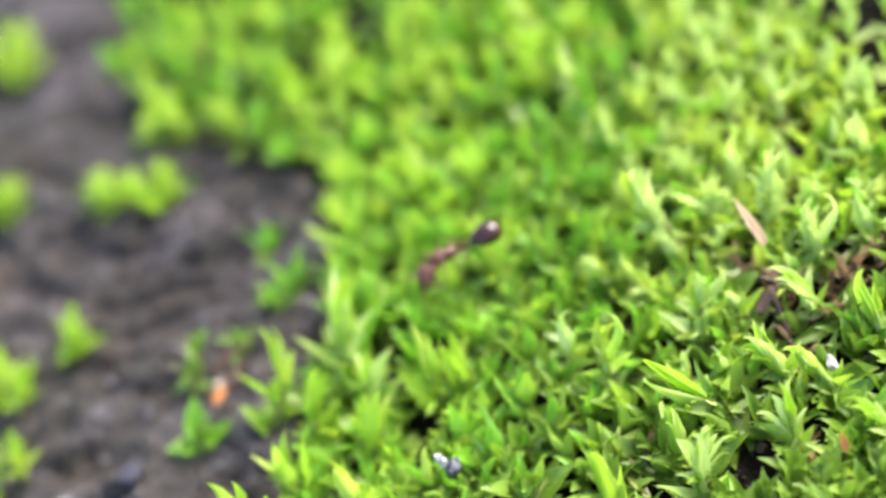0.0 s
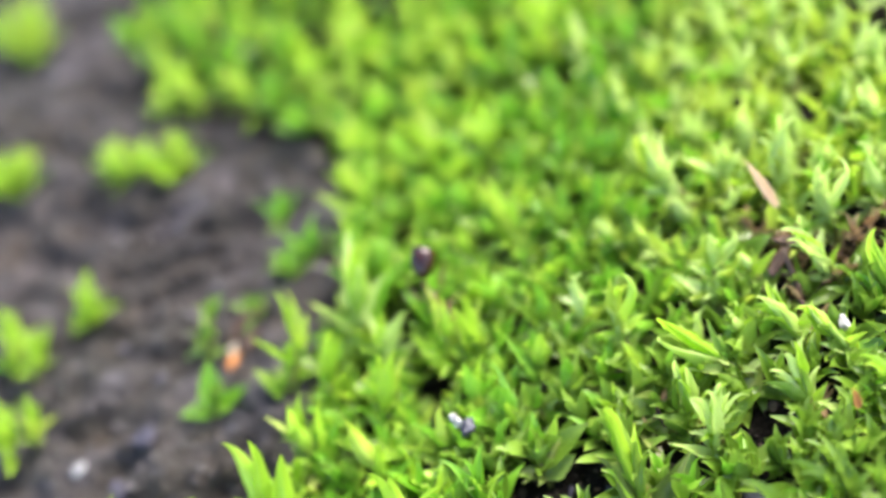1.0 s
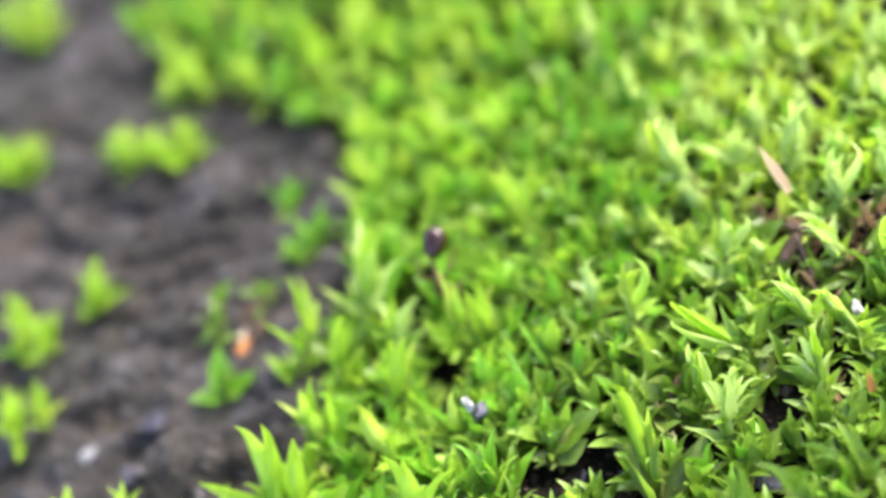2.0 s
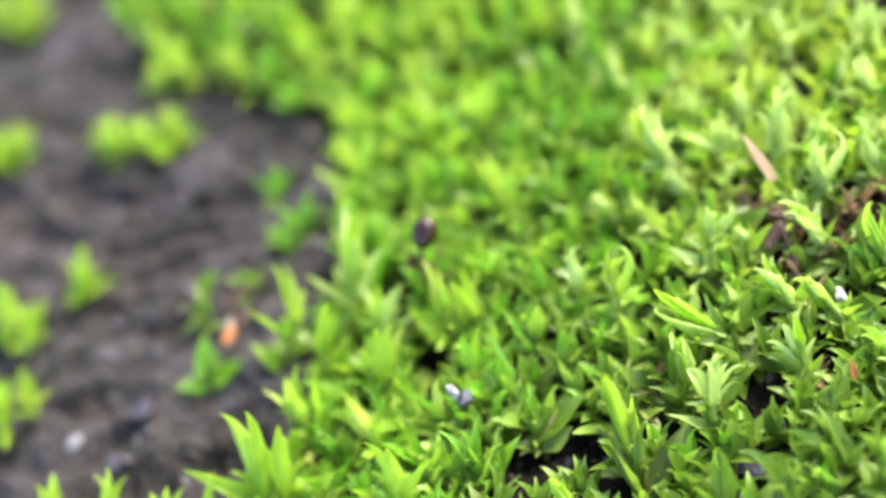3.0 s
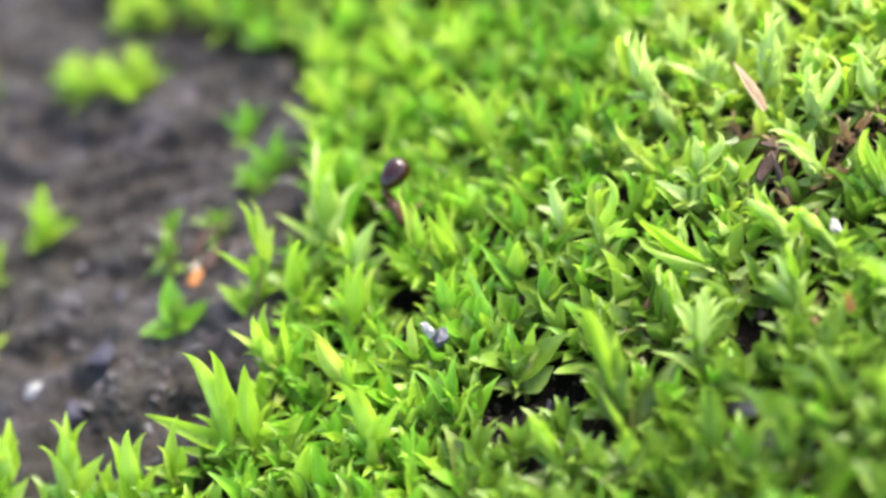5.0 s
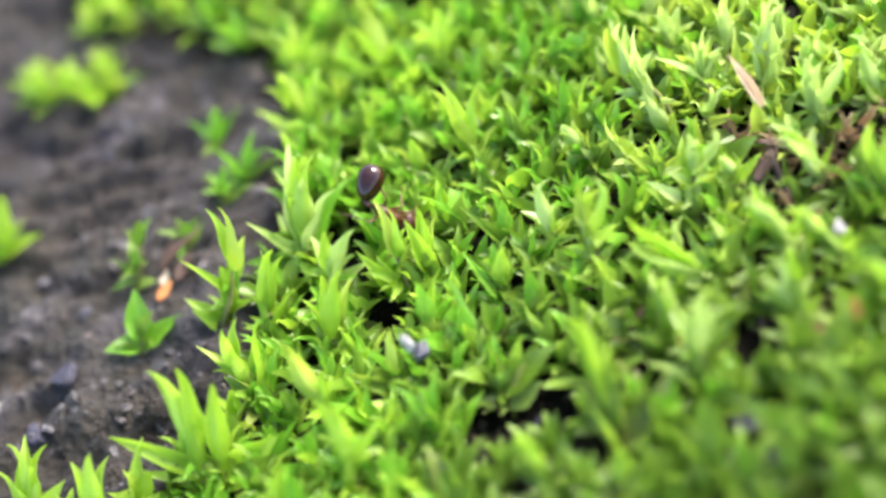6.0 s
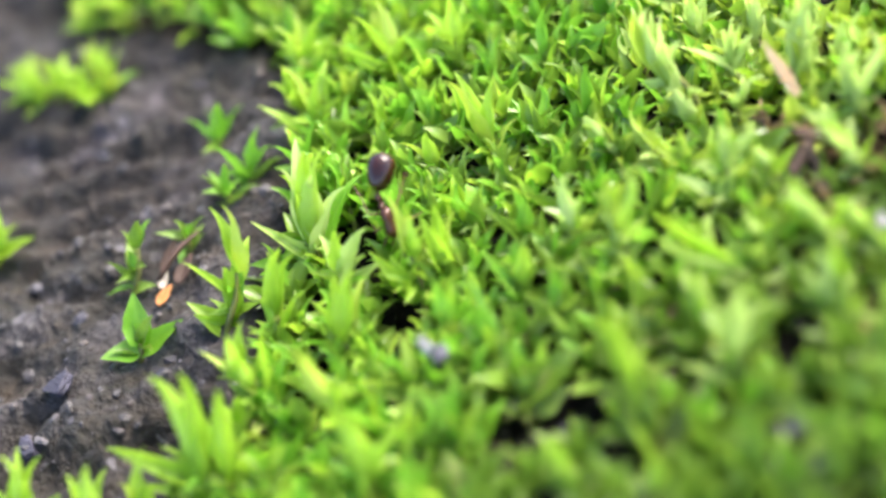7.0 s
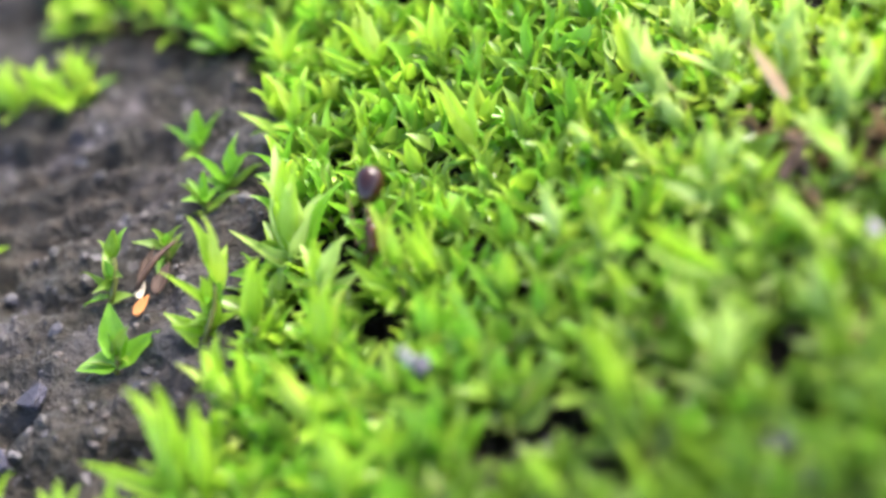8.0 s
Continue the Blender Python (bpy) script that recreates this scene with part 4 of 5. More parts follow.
drawn_shoot("gr", (8.3, 3.7), (8.5, 4.1, 0.4), [(1, -11, 31, 2.01, 1.13, "w"), (0.6, -21, 14, 1.85, 0.61, "s"), (0.5, -28, -4, 0.84, 0.52, "s"), (1, 51, 39, 1.29, 0.61, "n"), (1, 119, 45, 0.71, 0.65, "n"), (1, -17, 49, 0.87, 0.65, "n")])
drawn_shoot("gr", (7.6, 0.4), (7.8, 0.9, 0.6), [(1, 81, 55, 2.17, 0.87, "n"), (1, 24, 77, 2.31, 0.83, "n"), (1, 27, 31, 1.87, 0.96, "n"), (0.5, 106, 49, 2.08, 0.79, "n"), (0.5, -4, 42, 1.94, 0.79, "n"), (0.5, 33, 78, 1.7, 0.83, "n"), (0.1, -18, 18, 1.16, 0.62, "s"), (0.1, 138, 26, 1.43, 0.71, "s")])
drawn_shoot("li", (6.7, 5.7), (6.8, 6.0, 0.4), [(1, 33, 75, 1.22, 0.7, "n"), (1, 35, 32, 0.97, 0.66, "n"), (0.6, 137, 55, 1.25, 0.61, "s"), (0.3, 145, 16, 2.2, 0.66, "s"), (1, 4, 19, 1.11, 0.7, "n"), (1, 133, 71, 0.72, 0.66, "n")])
drawn_shoot("li", (4.9, 2.9), (5.2, 3.3, 0.6), [(1, 63, 54, 1.53, 0.68, "n"), (1, 21, 25, 1.38, 0.82, "n"), (1, 5, 64, 1.11, 0.71, "n"), (1, 135, 57, 1.24, 0.68, "n"), (0.3, -13, 25, 1.29, 0.72, "s"), (0.2, 137, 29, 0.96, 0.63, "s")])
drawn_shoot("cu", (12.2, -1.5), (12.4, -0.9, 0.8), [(0.9, 130, 32, 2.26, 0.53, "s"), (1, 48, 40, 1.98, 0.73, "n"), (1, 87, 83, 1.89, 0.67, "n"), (1, -2, 47, 1.46, 0.69, "n"), (0.3, 8, 22, 0.89, 0.57, "s"), (0.2, 150, 41, 1.47, 0.61, "s")])
drawn_shoot("cu", (12.2, 1.1), (12.4, 1.6, 0.6), [(1, 59, 84, 1.94, 0.84, "n"), (1, 35, 37, 1.52, 0.97, "n"), (1, 119, 42, 1.13, 0.76, "n"), (1, 3, 19, 1.19, 0.76, "n"), (0.6, 28, 75, 1.39, 0.77, "n"), (0.3, -19, 16, 0.8, 0.59, "s"), (0.2, 147, 12, 1.18, 0.59, "s")])
drawn_shoot("gr", (3.2, -2.4), (3.4, -2.0, 0.5), [(1, 71, 70, 1.9, 0.6, "n"), (1, 24, 72, 1.58, 0.74, "n"), (1, 32, 22, 0.89, 0.65, "n"), (0.5, 130, 60, 2.59, 0.46, "s"), (0.3, 10, 20, 1.08, 0.6, "s"), (0.6, 118, 45, 0.89, 0.65, "n")])
drawn_shoot("gr", (3.5, -3.8), (3.7, -3.4, 0.6), [(1, 4, 57, 1.33, 0.59, "n"), (0.5, 107, 50, 1.44, 0.55, "s"), (0.6, -5, 32, 1.5, 0.5, "s"), (1, 71, 39, 0.78, 0.64, "n"), (1, -26, 18, 0.64, 0.69, "n"), (0.2, 144, 48, 0.87, 0.64, "s")])
drawn_shoot("gr", (2.1, -4.4), (2.3, -3.9, 0.6), [(1, 61, 53, 1.62, 0.68, "n"), (1, 9, 68, 1.75, 0.77, "n"), (1, 25, 21, 1.01, 0.68, "n"), (0.6, 113, 66, 1.89, 0.59, "n"), (0.5, 108, 48, 2.36, 0.45, "s"), (1, 143, 67, 0.83, 0.68, "n"), (0.3, -9, 24, 0.79, 0.64, "s")])
drawn_shoot("gr", (2.5, -6.1), (2.8, -5.6, 0.6), [(1, 34, 27, 1.89, 0.58, "n"), (1, 24, 74, 1.74, 0.71, "n"), (1, 62, 69, 2.04, 0.58, "n"), (0.3, 125, 60, 1.88, 0.58, "s"), (0.2, -22, -2, 0.81, 0.58, "s"), (1, 6, 58, 1.07, 0.76, "n"), (1, -8, 25, 1.03, 0.62, "n")])
drawn_shoot("gr", (1.2, -5.7), (1.4, -5.3, 0.4), [(1, 98, 69, 1.37, 0.85, "w"), (1, 6, 63, 1.17, 0.76, "n"), (0.4, 12, 23, 0.9, 0.58, "s"), (0.3, 151, 41, 1.27, 0.63, "s"), (1, 85, 40, 0.7, 0.67, "n"), (1, -3, 37, 0.6, 0.63, "n")])
drawn_shoot("gr", (0.0, -5.8), (0.4, -5.3, 0.6), [(1, 80, 55, 2.42, 0.62, "n"), (1, 55, 74, 1.59, 0.76, "n"), (1, 46, 39, 1.1, 0.62, "n"), (0.5, 105, 48, 1.83, 0.58, "n"), (0.3, 14, 28, 0.89, 0.58, "s"), (0.6, 54, 79, 1.51, 0.71, "n"), (0.1, 133, 36, 0.72, 0.58, "s")])
drawn_shoot("li", (-0.9, -4.4), (-0.6, -3.9, 0.6), [(1, 38, 77, 2.27, 0.79, "n"), (1, 109, 67, 1.54, 0.67, "n"), (1, 44, 34, 1.33, 0.72, "n"), (1, 31, 43, 2.28, 0.53, "n"), (0.7, 54, 79, 1.34, 0.82, "n"), (0.3, 124, 42, 1.39, 0.63, "s"), (0.2, -7, 30, 0.88, 0.63, "s")])
drawn_shoot("gr", (-0.9, -6.6), (-0.6, -6.2, 0.5), [(1, 50, 49, 1.11, 0.53, "n"), (0.7, 97, 51, 0.74, 0.53, "s"), (1, 4, 16, 0.52, 0.53, "n"), (1, 13, -2, 1.15, 0.62, "n"), (1, -3, 53, 0.74, 0.62, "n"), (0.2, 138, 54, 0.94, 0.62, "s"), (0.2, -19, 4, 0.78, 0.66, "s")])
drawn_shoot("fr", (0.2, -7.8), (0.4, -7.4, 0.2), [(0.9, 3, 14, 2.4, 1.27, "w"), (0.5, -4, 3, 1.37, 1.05, "w"), (1, 43, 49, 1.45, 0.65, "n"), (1, 119, 64, 1.06, 0.65, "n"), (1, -9, 47, 1.27, 0.74, "n"), (0.1, 157, 34, 1.22, 0.79, "s")])
drawn_shoot("li", (0.2, -1.8), (0.5, -1.3, 0.5), [(1, 74, 52, 1.35, 0.89, "n"), (1, 2, 57, 1.33, 0.82, "n"), (0.7, 78, 70, 2.5, 0.79, "s"), (1, 39, 32, 1.94, 0.74, "n"), (1, 46, 66, 2.46, 0.64, "n"), (0.6, 30, 70, 1.32, 0.84, "n"), (0.3, -5, 34, 1.17, 0.69, "s")])
drawn_shoot("gr", (2.2, -0.6), (2.4, -0.2, 0.5), [(1, 78, 43, 1.24, 0.99, "w"), (1, 32, 43, 1.31, 0.8, "n"), (0.6, -7, -7, 1.03, 0.52, "s"), (0.6, 132, 59, 2.03, 0.57, "s"), (1, 31, 72, 0.83, 0.8, "n"), (1, 3, 11, 0.87, 0.66, "n"), (0.2, 158, 34, 1.14, 0.66, "s")])

# Clumps on the bare stone, farther back.
told_apart = list(rooted_at)
for x, y, many, tall in ((-17.7, 11.2, 3, 0.9), (-18.7, 6.1, 3, 0.9), (-10.2, 18.4, 4, 0.3), (-7.5, 16.9, 3, 0.3), (-15.4, 22.7, 5, 0.9), (-12.2, 31.9, 6, 1.2), (-6.1, 21.2, 4, 0.8)):
    for _ in range(many):
        root, crown = grown_spot(x + rng.gauss(0, 0.55), y + rng.gauss(0, 0.55), tall * rng.uniform(0.7, 1.1))
        plant("li", root, crown, grown_leaves(rng.choice(("rosette", "tulip")), "li", root, crown))
# Dead shoots in the dry patches.
for x, y in ((12.2, -6.0), (11.4, -4.6), (12.6, -5.0), (13.6, -6.6), (11.2, -3.9), (12.0, -4.4), (13.0, -5.6), (11.6, -6.0), (14.4, -6.4), (13.9, -7.6), (15.2, -6.2), (14.9, -7.4), (11.6, -8.0), (12.2, -8.6), (4.6, -9.0), (9.8, -11.4), (15.6, -6.8)):
    root, crown = grown_spot(x, y, rng.uniform(0.2, 0.7))
    plant("de", root, crown, grown_leaves("withered", "de", root, crown))


def free(x, y, gap, clear=0.9):
    return (all((x - a) ** 2 + (y - b) ** 2 > (1.75 * clear) ** 2 for a, b in told_apart) and all((x - a) ** 2 + (y - b) ** 2 > gap * gap for a, b in rooted_at) and all((x - a) ** 2 + (y - b) ** 2 > (clear * gap) ** 2 for a, b in crowned_at)
            and all(math.hypot(x + k - a, y + 1.2 * k - b) > r for a, b, r in HOLLOWS for k in (0.0, 0.6)))


def fill_carpet():
    """Shoots between those, until the carpet is closed: dry, yellowish and curled towards +x, sparse in front, fresh green elsewhere."""
    placed = 0
    for _ in range(14000):
        x, y = rng.uniform(-17, 20), rng.uniform(-19, 18)
        front = y < -8.5 and x > -3
        dry = x - 0.35 * y > 7.5 + rng.uniform(-2.5, 2.5)
        if placed >= 330 or y < -1.35 * (x + 20) and x < -12 or y > 26 - 1.15 * x:
            continue
        if edge_distance(x, y) < 0.3 or not free(x, y, 1.45 if front else 1.3 if dry else 1.15):
            continue
        edge = edge_distance(x, y) < 2.2 or y > 8
        low = any(math.hypot(x - a, y - b) < 2.6 for a, b in told_apart)
        palette = "fr" if front else "cu" if dry else "li" if edge and rng.random() < 0.6 else "gr"
        habit = rng.choice(("floor", "bud", "floor", "rosette")) if front else rng.choice(("bud", "curled", "tulip")) if dry else rng.choice(("rosette", "tulip"))
        tall = rng.uniform(0.1, 0.5) if front else rng.uniform(0.0, 0.45) if low else rng.uniform(0.6, 1.2) + (0.4 if y > 6 or x > 14 else 0.0)
        root, crown = grown_spot(x, y, tall)
        plant(palette, root, crown, grown_leaves(habit, palette, root, crown))
        placed += 1


fill_carpet()


def moss_stuff(name, label, spots):
    """Shoots too many or too far to be told apart, joined into one mesh."""
    verts, faces, uvs, mats = [], [], [], []
    names = list(TONES)
    for x, y, tall, habit, palette in spots:
        for place, shape, tone in grown_leaves(habit, palette, *grown_spot(x, y, tall)):
            tone = toned_for_light(tone, x, y)
            source = leaf_of(shape, tone, rng, True)
            base = len(verts)
            verts += [(place @ v.co)[:] for v in source.vertices]
            for p in source.polygons:
                faces.append([base + v for v in p.vertices])
                uvs += [source.uv_layers[0].data[i].uv[:] for i in p.loop_indices]
                mats.append(names.index(tone))
    mesh = bpy.data.meshes.new(name)
    mesh.from_pydata(verts, [], faces)
    mesh.uv_layers.new(name="UVMap").data.foreach_set("uv", [c for uv in uvs for c in uv])
    for mat in TONES.values():
        mesh.materials.append(mat)
    mesh.polygons.foreach_set("material_index", mats)
    smooth(mesh)
    return tagged(new(name, mesh), label, "moss", kind="stuff")


def spots_between(count, x0, x1, y0, y1, gap, low, high, habits, palettes, margin=0.3, tries=12000, clear=0.9):
    found = []
    for _ in range(tries):
        x, y = rng.uniform(x0, x1), rng.uniform(y0, y1)
        if len(found) >= count:
            break
        if edge_distance(x, y) < margin or not free(x, y, gap, clear) or y < -8.5 and x > -3 and rng.random() < 0.3:
            continue
        if any(math.hypot(x - a, y - b) < gap for a, b, *_ in found):
            continue
        found.append((x, y, rng.uniform(low, high), rng.choice(habits), rng.choice(palettes)))
    return found


# Darker palettes put the shade between the shoots into the undergrowth's leaf colour.
moss_stuff("moss_undergrowth", "short dark-green moss shoots filling the carpet's floor",
           spots_between(820, -18, 20, -19, 18, 0.62, -0.1, 0.3, ("rosette", "floor"), ("fr", "gr"), 0.4, 26000, 0.0))
far = spots_between(560, -8, 34, 9, 48, 1.25, 1.1, 1.9, ("tulip", "rosette", "tulip"), ("li", "gr", "gr"), 0.3)
far += spots_between(180, 16, 34, -20, 14, 1.5, 1.0, 1.7, ("tulip", "curled", "bud"), ("cu", "li", "cu"), 0.3)
far += spots_between(180, -32, 20, -32, -16, 1.5, 0.6, 1.2, ("rosette", "bud"), ("fr", "fr", "li"), 0.3)
moss_stuff("moss_carpet", "bright green moss carpet going on behind the shoots", far)


# ---- loose bits ----
def stone_bit(name, x, y, z, size, seed, material, label, category, turn=0.0, flat=1.0):
    """A small uneven stone: an icosphere pushed about by noise, with flattened faces."""
    bm = bmesh.new()
    bmesh.ops.create_icosphere(bm, subdivisions=4, radius=1.0)
    chance = random.Random(seed)
    cuts = [Vector((chance.gauss(0, 1), chance.gauss(0, 1), chance.gauss(0, 0.8))).normalized() for _ in range(9)]
    for v in bm.verts:
        push = 1 + 0.45 * noise.noise(v.co * 1.3 + Vector((seed, 0, 0))) + 0.34 * noise.noise(v.co * 2.7 + Vector((0, seed, 0))) + 0.20 * noise.noise(v.co * 6.0 + Vector((0, 0, seed)))
        v.co *= push
        for axis in cuts:
            v.co -= axis * max(0.0, v.co.dot(axis) - 0.62)
        v.co = Vector((v.co.x * size[0], v.co.y * size[1], v.co.z * size[2] * flat)) * MM
    mesh = bpy.data.meshes.new(name)
    bm.to_mesh(mesh)
    bm.free()
    mesh.materials.append(material)
    ob = tagged(new(name, smooth(mesh)), label, category)
    ob.matrix_world = pose(x * MM, y * MM, (ground_height(x, y)[0] - 0.12 if z is None else z) * MM, 0, 0, turn)
    return ob


stone_bit("pebble", -13.2, 3.6, None, (0.75, 0.55, 0.40), 3, DARK_STONE, "dark bluish pebble on the stone slab", "pebble", 25)
stone_bit("pebble", -9.9, 1.9, None, (0.40, 0.34, 0.26), 5, SLATE, "small grey pebble beside the moss edge", "pebble", 60)
stone_bit("pebble", -15.3, 2.2, None, (0.65, 0.5, 0.38), 8, DARK_STONE, "dark bluish pebble on the stone slab", "pebble", 120)
stone_bit("pebble", -16.6, 4.5, None, (0.55, 0.40, 0.32), 9, GRAIN, "pale quartz pebble on the stone slab", "pebble", 10)
stone_bit("quartz_grain", -1.50, -5.30, 2.35, (0.22, 0.18, 0.50), 12, GRAIN, "pale grey quartz grain caught among moss leaves", "grain", 40)
stone_bit("quartz_grain", -1.25, -5.5, 1.85, (0.46, 0.32, 0.24), 15, SLATE, "dark grey stone grain caught among moss leaves", "grain", 10)
stone_bit("quartz_grain", 12.3, -9.4, 0.8, (0.36, 0.28, 0.3), 18, GRAIN, "pale grey quartz grain caught among moss leaves", "grain", 70)
stone_bit("slate_chip", 6.5, -13.0, -0.25, (1.25, 0.50, 0.20), 21, SLATE, "blue-grey slate chip between moss shoots", "stone chip", -38)
stone_bit("slate_chip", 6.4, -14.4, -0.35, (0.90, 0.45, 0.20), 33, SLATE, "blue-grey slate chip between moss shoots", "stone chip", -20)
stone_bit("slate_chip", 4.0, -13.4, -0.35, (0.8, 0.45, 0.22), 24, SLATE, "blue-grey slate chip between moss shoots", "stone chip", 20)
stone_bit("slate_chip", 0.4, -8.5, -1.15, (0.9, 0.6, 0.3), 27, DARK_STONE, "dark stone chip in a hollow of the moss", "stone chip", 50)
stone_bit("slate_chip", 2.2, -9.3, -1.1, (0.6, 0.5, 0.3), 29, DARK_STONE, "dark stone chip in a hollow of the moss", "stone chip", 15)


def crumbs(name, label, category, material, many, spread, kept, least, most, flat):
    """Crumbs lying about, too many to count: uneven little lumps, half sunk into the ground."""
    verts, faces = [], []
    ball = bmesh.new()
    bmesh.ops.create_icosphere(ball, subdivisions=1, radius=1.0)
    points, loops = [v.co.copy() for v in ball.verts], [[v.index for v in f.verts] for f in ball.faces]
    ball.free()
    for _ in range(many):
        x, y = rng.uniform(spread[0], spread[1]), rng.uniform(spread[2], spread[3])
        if not kept(edge_distance(x, y)):
            continue
        size = min(most, least * rng.paretovariate(2.1))
        turn = pose(x * MM, y * MM, (ground_height(x, y)[0] - size * 0.2) * MM, rng.gauss(0, 25), rng.gauss(0, 25), rng.uniform(0, 360))
        shape = Vector((rng.uniform(0.7, 1.5), rng.uniform(0.6, 1.1), rng.uniform(0.5, 1.0) * flat)) * size * MM
        base = len(verts)
        for p in points:
            verts.append((turn @ Vector([p[k] * shape[k] * rng.uniform(0.8, 1.2) for k in range(3)]))[:])
        faces += [[base + i for i in f] for f in loops]
    mesh = bpy.data.meshes.new(name)
    mesh.from_pydata(verts, [], faces)
    mesh.materials.append(material)
    tagged(new(name, mesh), label, category, kind="stuff")


crumbs("stone_grit", "loose grey and brown grit on the stone slab", "grit", GRIT, 2200, (-22, 2, -8, 36), lambda d: d < 0.6, 0.07, 0.30, 0.9)
crumbs("leaf_litter", "brown crumbs of dead moss on the carpet's floor", "litter", LITTER, 2200, (-2, 18, -18, -2), lambda d: d > 0.6, 0.09, 0.26, 0.55)


def husk(x, y, z, tip, wide, material, label):
    """A dry bract: a long hollow scale, folded along its middle and frayed at the tip."""
    mesh = leaf_mesh("dry_bract", 0.35, 0.35, 0.9, 0.3, int(abs(x * 10)), blunt=0.6)
    mesh.materials.append(material)
    ob = tagged(new("dry_bract", mesh), label, "dry bract")
    way = Vector(tip) - Vector((x, y, z))
    ob.matrix_world = Matrix.Translation(Vector((x, y, z)) * MM) @ way.to_track_quat("X", "Z").to_matrix().to_4x4() @ Matrix.Diagonal((way.length * MM, way.length * wide * MM, way.length * MM, 1))
    thick = ob.modifiers.new("thickness", "SOLIDIFY")
    thick.thickness = 0.05
    return ob


husk(13.0, -3.9, 1.5, (12.8, -2.6, 3.3), 0.21, HUSK, "dry pinkish bract standing among moss shoots")
husk(-9.0, 5.0, -0.15, (-8.2, 5.3, 0.15), 0.58, ORANGE, "dry orange bract lying on the stone")
husk(-8.6, 5.6, -0.1, (-8.1, 6.2, 0.25), 0.50, CREAM, "dry cream-coloured bract lying on the stone")
husk(5.2, -14.2, 0.3, (5.5, -13.9, 0.75), 0.5, CREAM, "pale curled bract between moss shoots")
husk(10.7, -12.9, 1.4, (10.8, -12.6, 2.2), 0.35, ORANGE, "tiny orange bract between moss shoots")
husk(4.2, -9.5, -0.2, (4.45, -9.3, 0.05), 0.7, CREAM, "pale seed husk in a hollow of the moss")


def dead_stalk(a, b, sag, label):
    a, b = Vector(a), Vector(b)
    points = [(a.lerp(b, s / 6) + Vector((0, 0, sag * math.sin(math.pi * s / 6)))) * MM for s in range(7)]
    mesh = bpy.data.meshes.new("dead_stalk")
    bm = tube(points, [0.10 * MM, 0.13 * MM, 0.11 * MM, 0.12 * MM, 0.10 * MM, 0.08 * MM, 0.05 * MM], 6)
    bm.to_mesh(mesh)
    bm.free()
    mesh.materials.append(BROWN)
    tagged(new("dead_stalk", mesh), label, "dead stalk")


husk(-8.0, 5.2, 0.05, (-7.0, 5.9, 0.4), 0.5, BROWN, "withered brown moss leaf lying on the stone")
husk(-8.3, 6.2, 0.05, (-7.2, 6.9, 0.5), 0.35, BROWN, "withered brown moss leaf lying on the stone")
husk(11.4, -5.8, 0.5, (12.6, -5.4, 1.1), 0.4, BROWN, "withered brown moss leaf in a hollow of the carpet")
husk(12.4, -6.7, 0.5, (11.7, -6.2, 0.9), 0.30, BROWN, "withered brown moss leaf in a hollow of the carpet")
husk(13.3, -5.6, 0.5, (12.1, -4.8, 1.2), 0.35, BROWN, "withered brown moss leaf in a hollow of the carpet")


dead_stalk((11.8, -7.2, 0.3), (12.2, -5.6, 1.5), 0.2, "dead brown moss stalk lying in the carpet")
dead_stalk((-8.6, 5.9, 0.1), (-6.4, 6.6, 0.5), 0.2, "dead brown moss stalk lying on the stone")


# ---- the ant ----
def loft(stations, sides=16):
    """A closed bmesh body along x through stations of (x, half width, half height, centre z)."""
    bm = bmesh.new()
    rings = []
    for x, w, h, c in stations:
        rings.append([bm.verts.new((x * MM, w * math.cos(a) * MM, (c + h * math.sin(a)) * MM)) for a in (2 * math.pi * k / sides for k in range(sides))])
    for a, b in zip(rings, rings[1:]):
        for k in range(sides):
            bm.faces.new((a[k], a[(k + 1) % sides], b[(k + 1) % sides], b[k])).smooth = True
    bm.faces.new(rings[0][::-1])
    bm.faces.new(rings[-1])
    bmesh.ops.recalc_face_normals(bm, faces=bm.faces[:])
    return bm


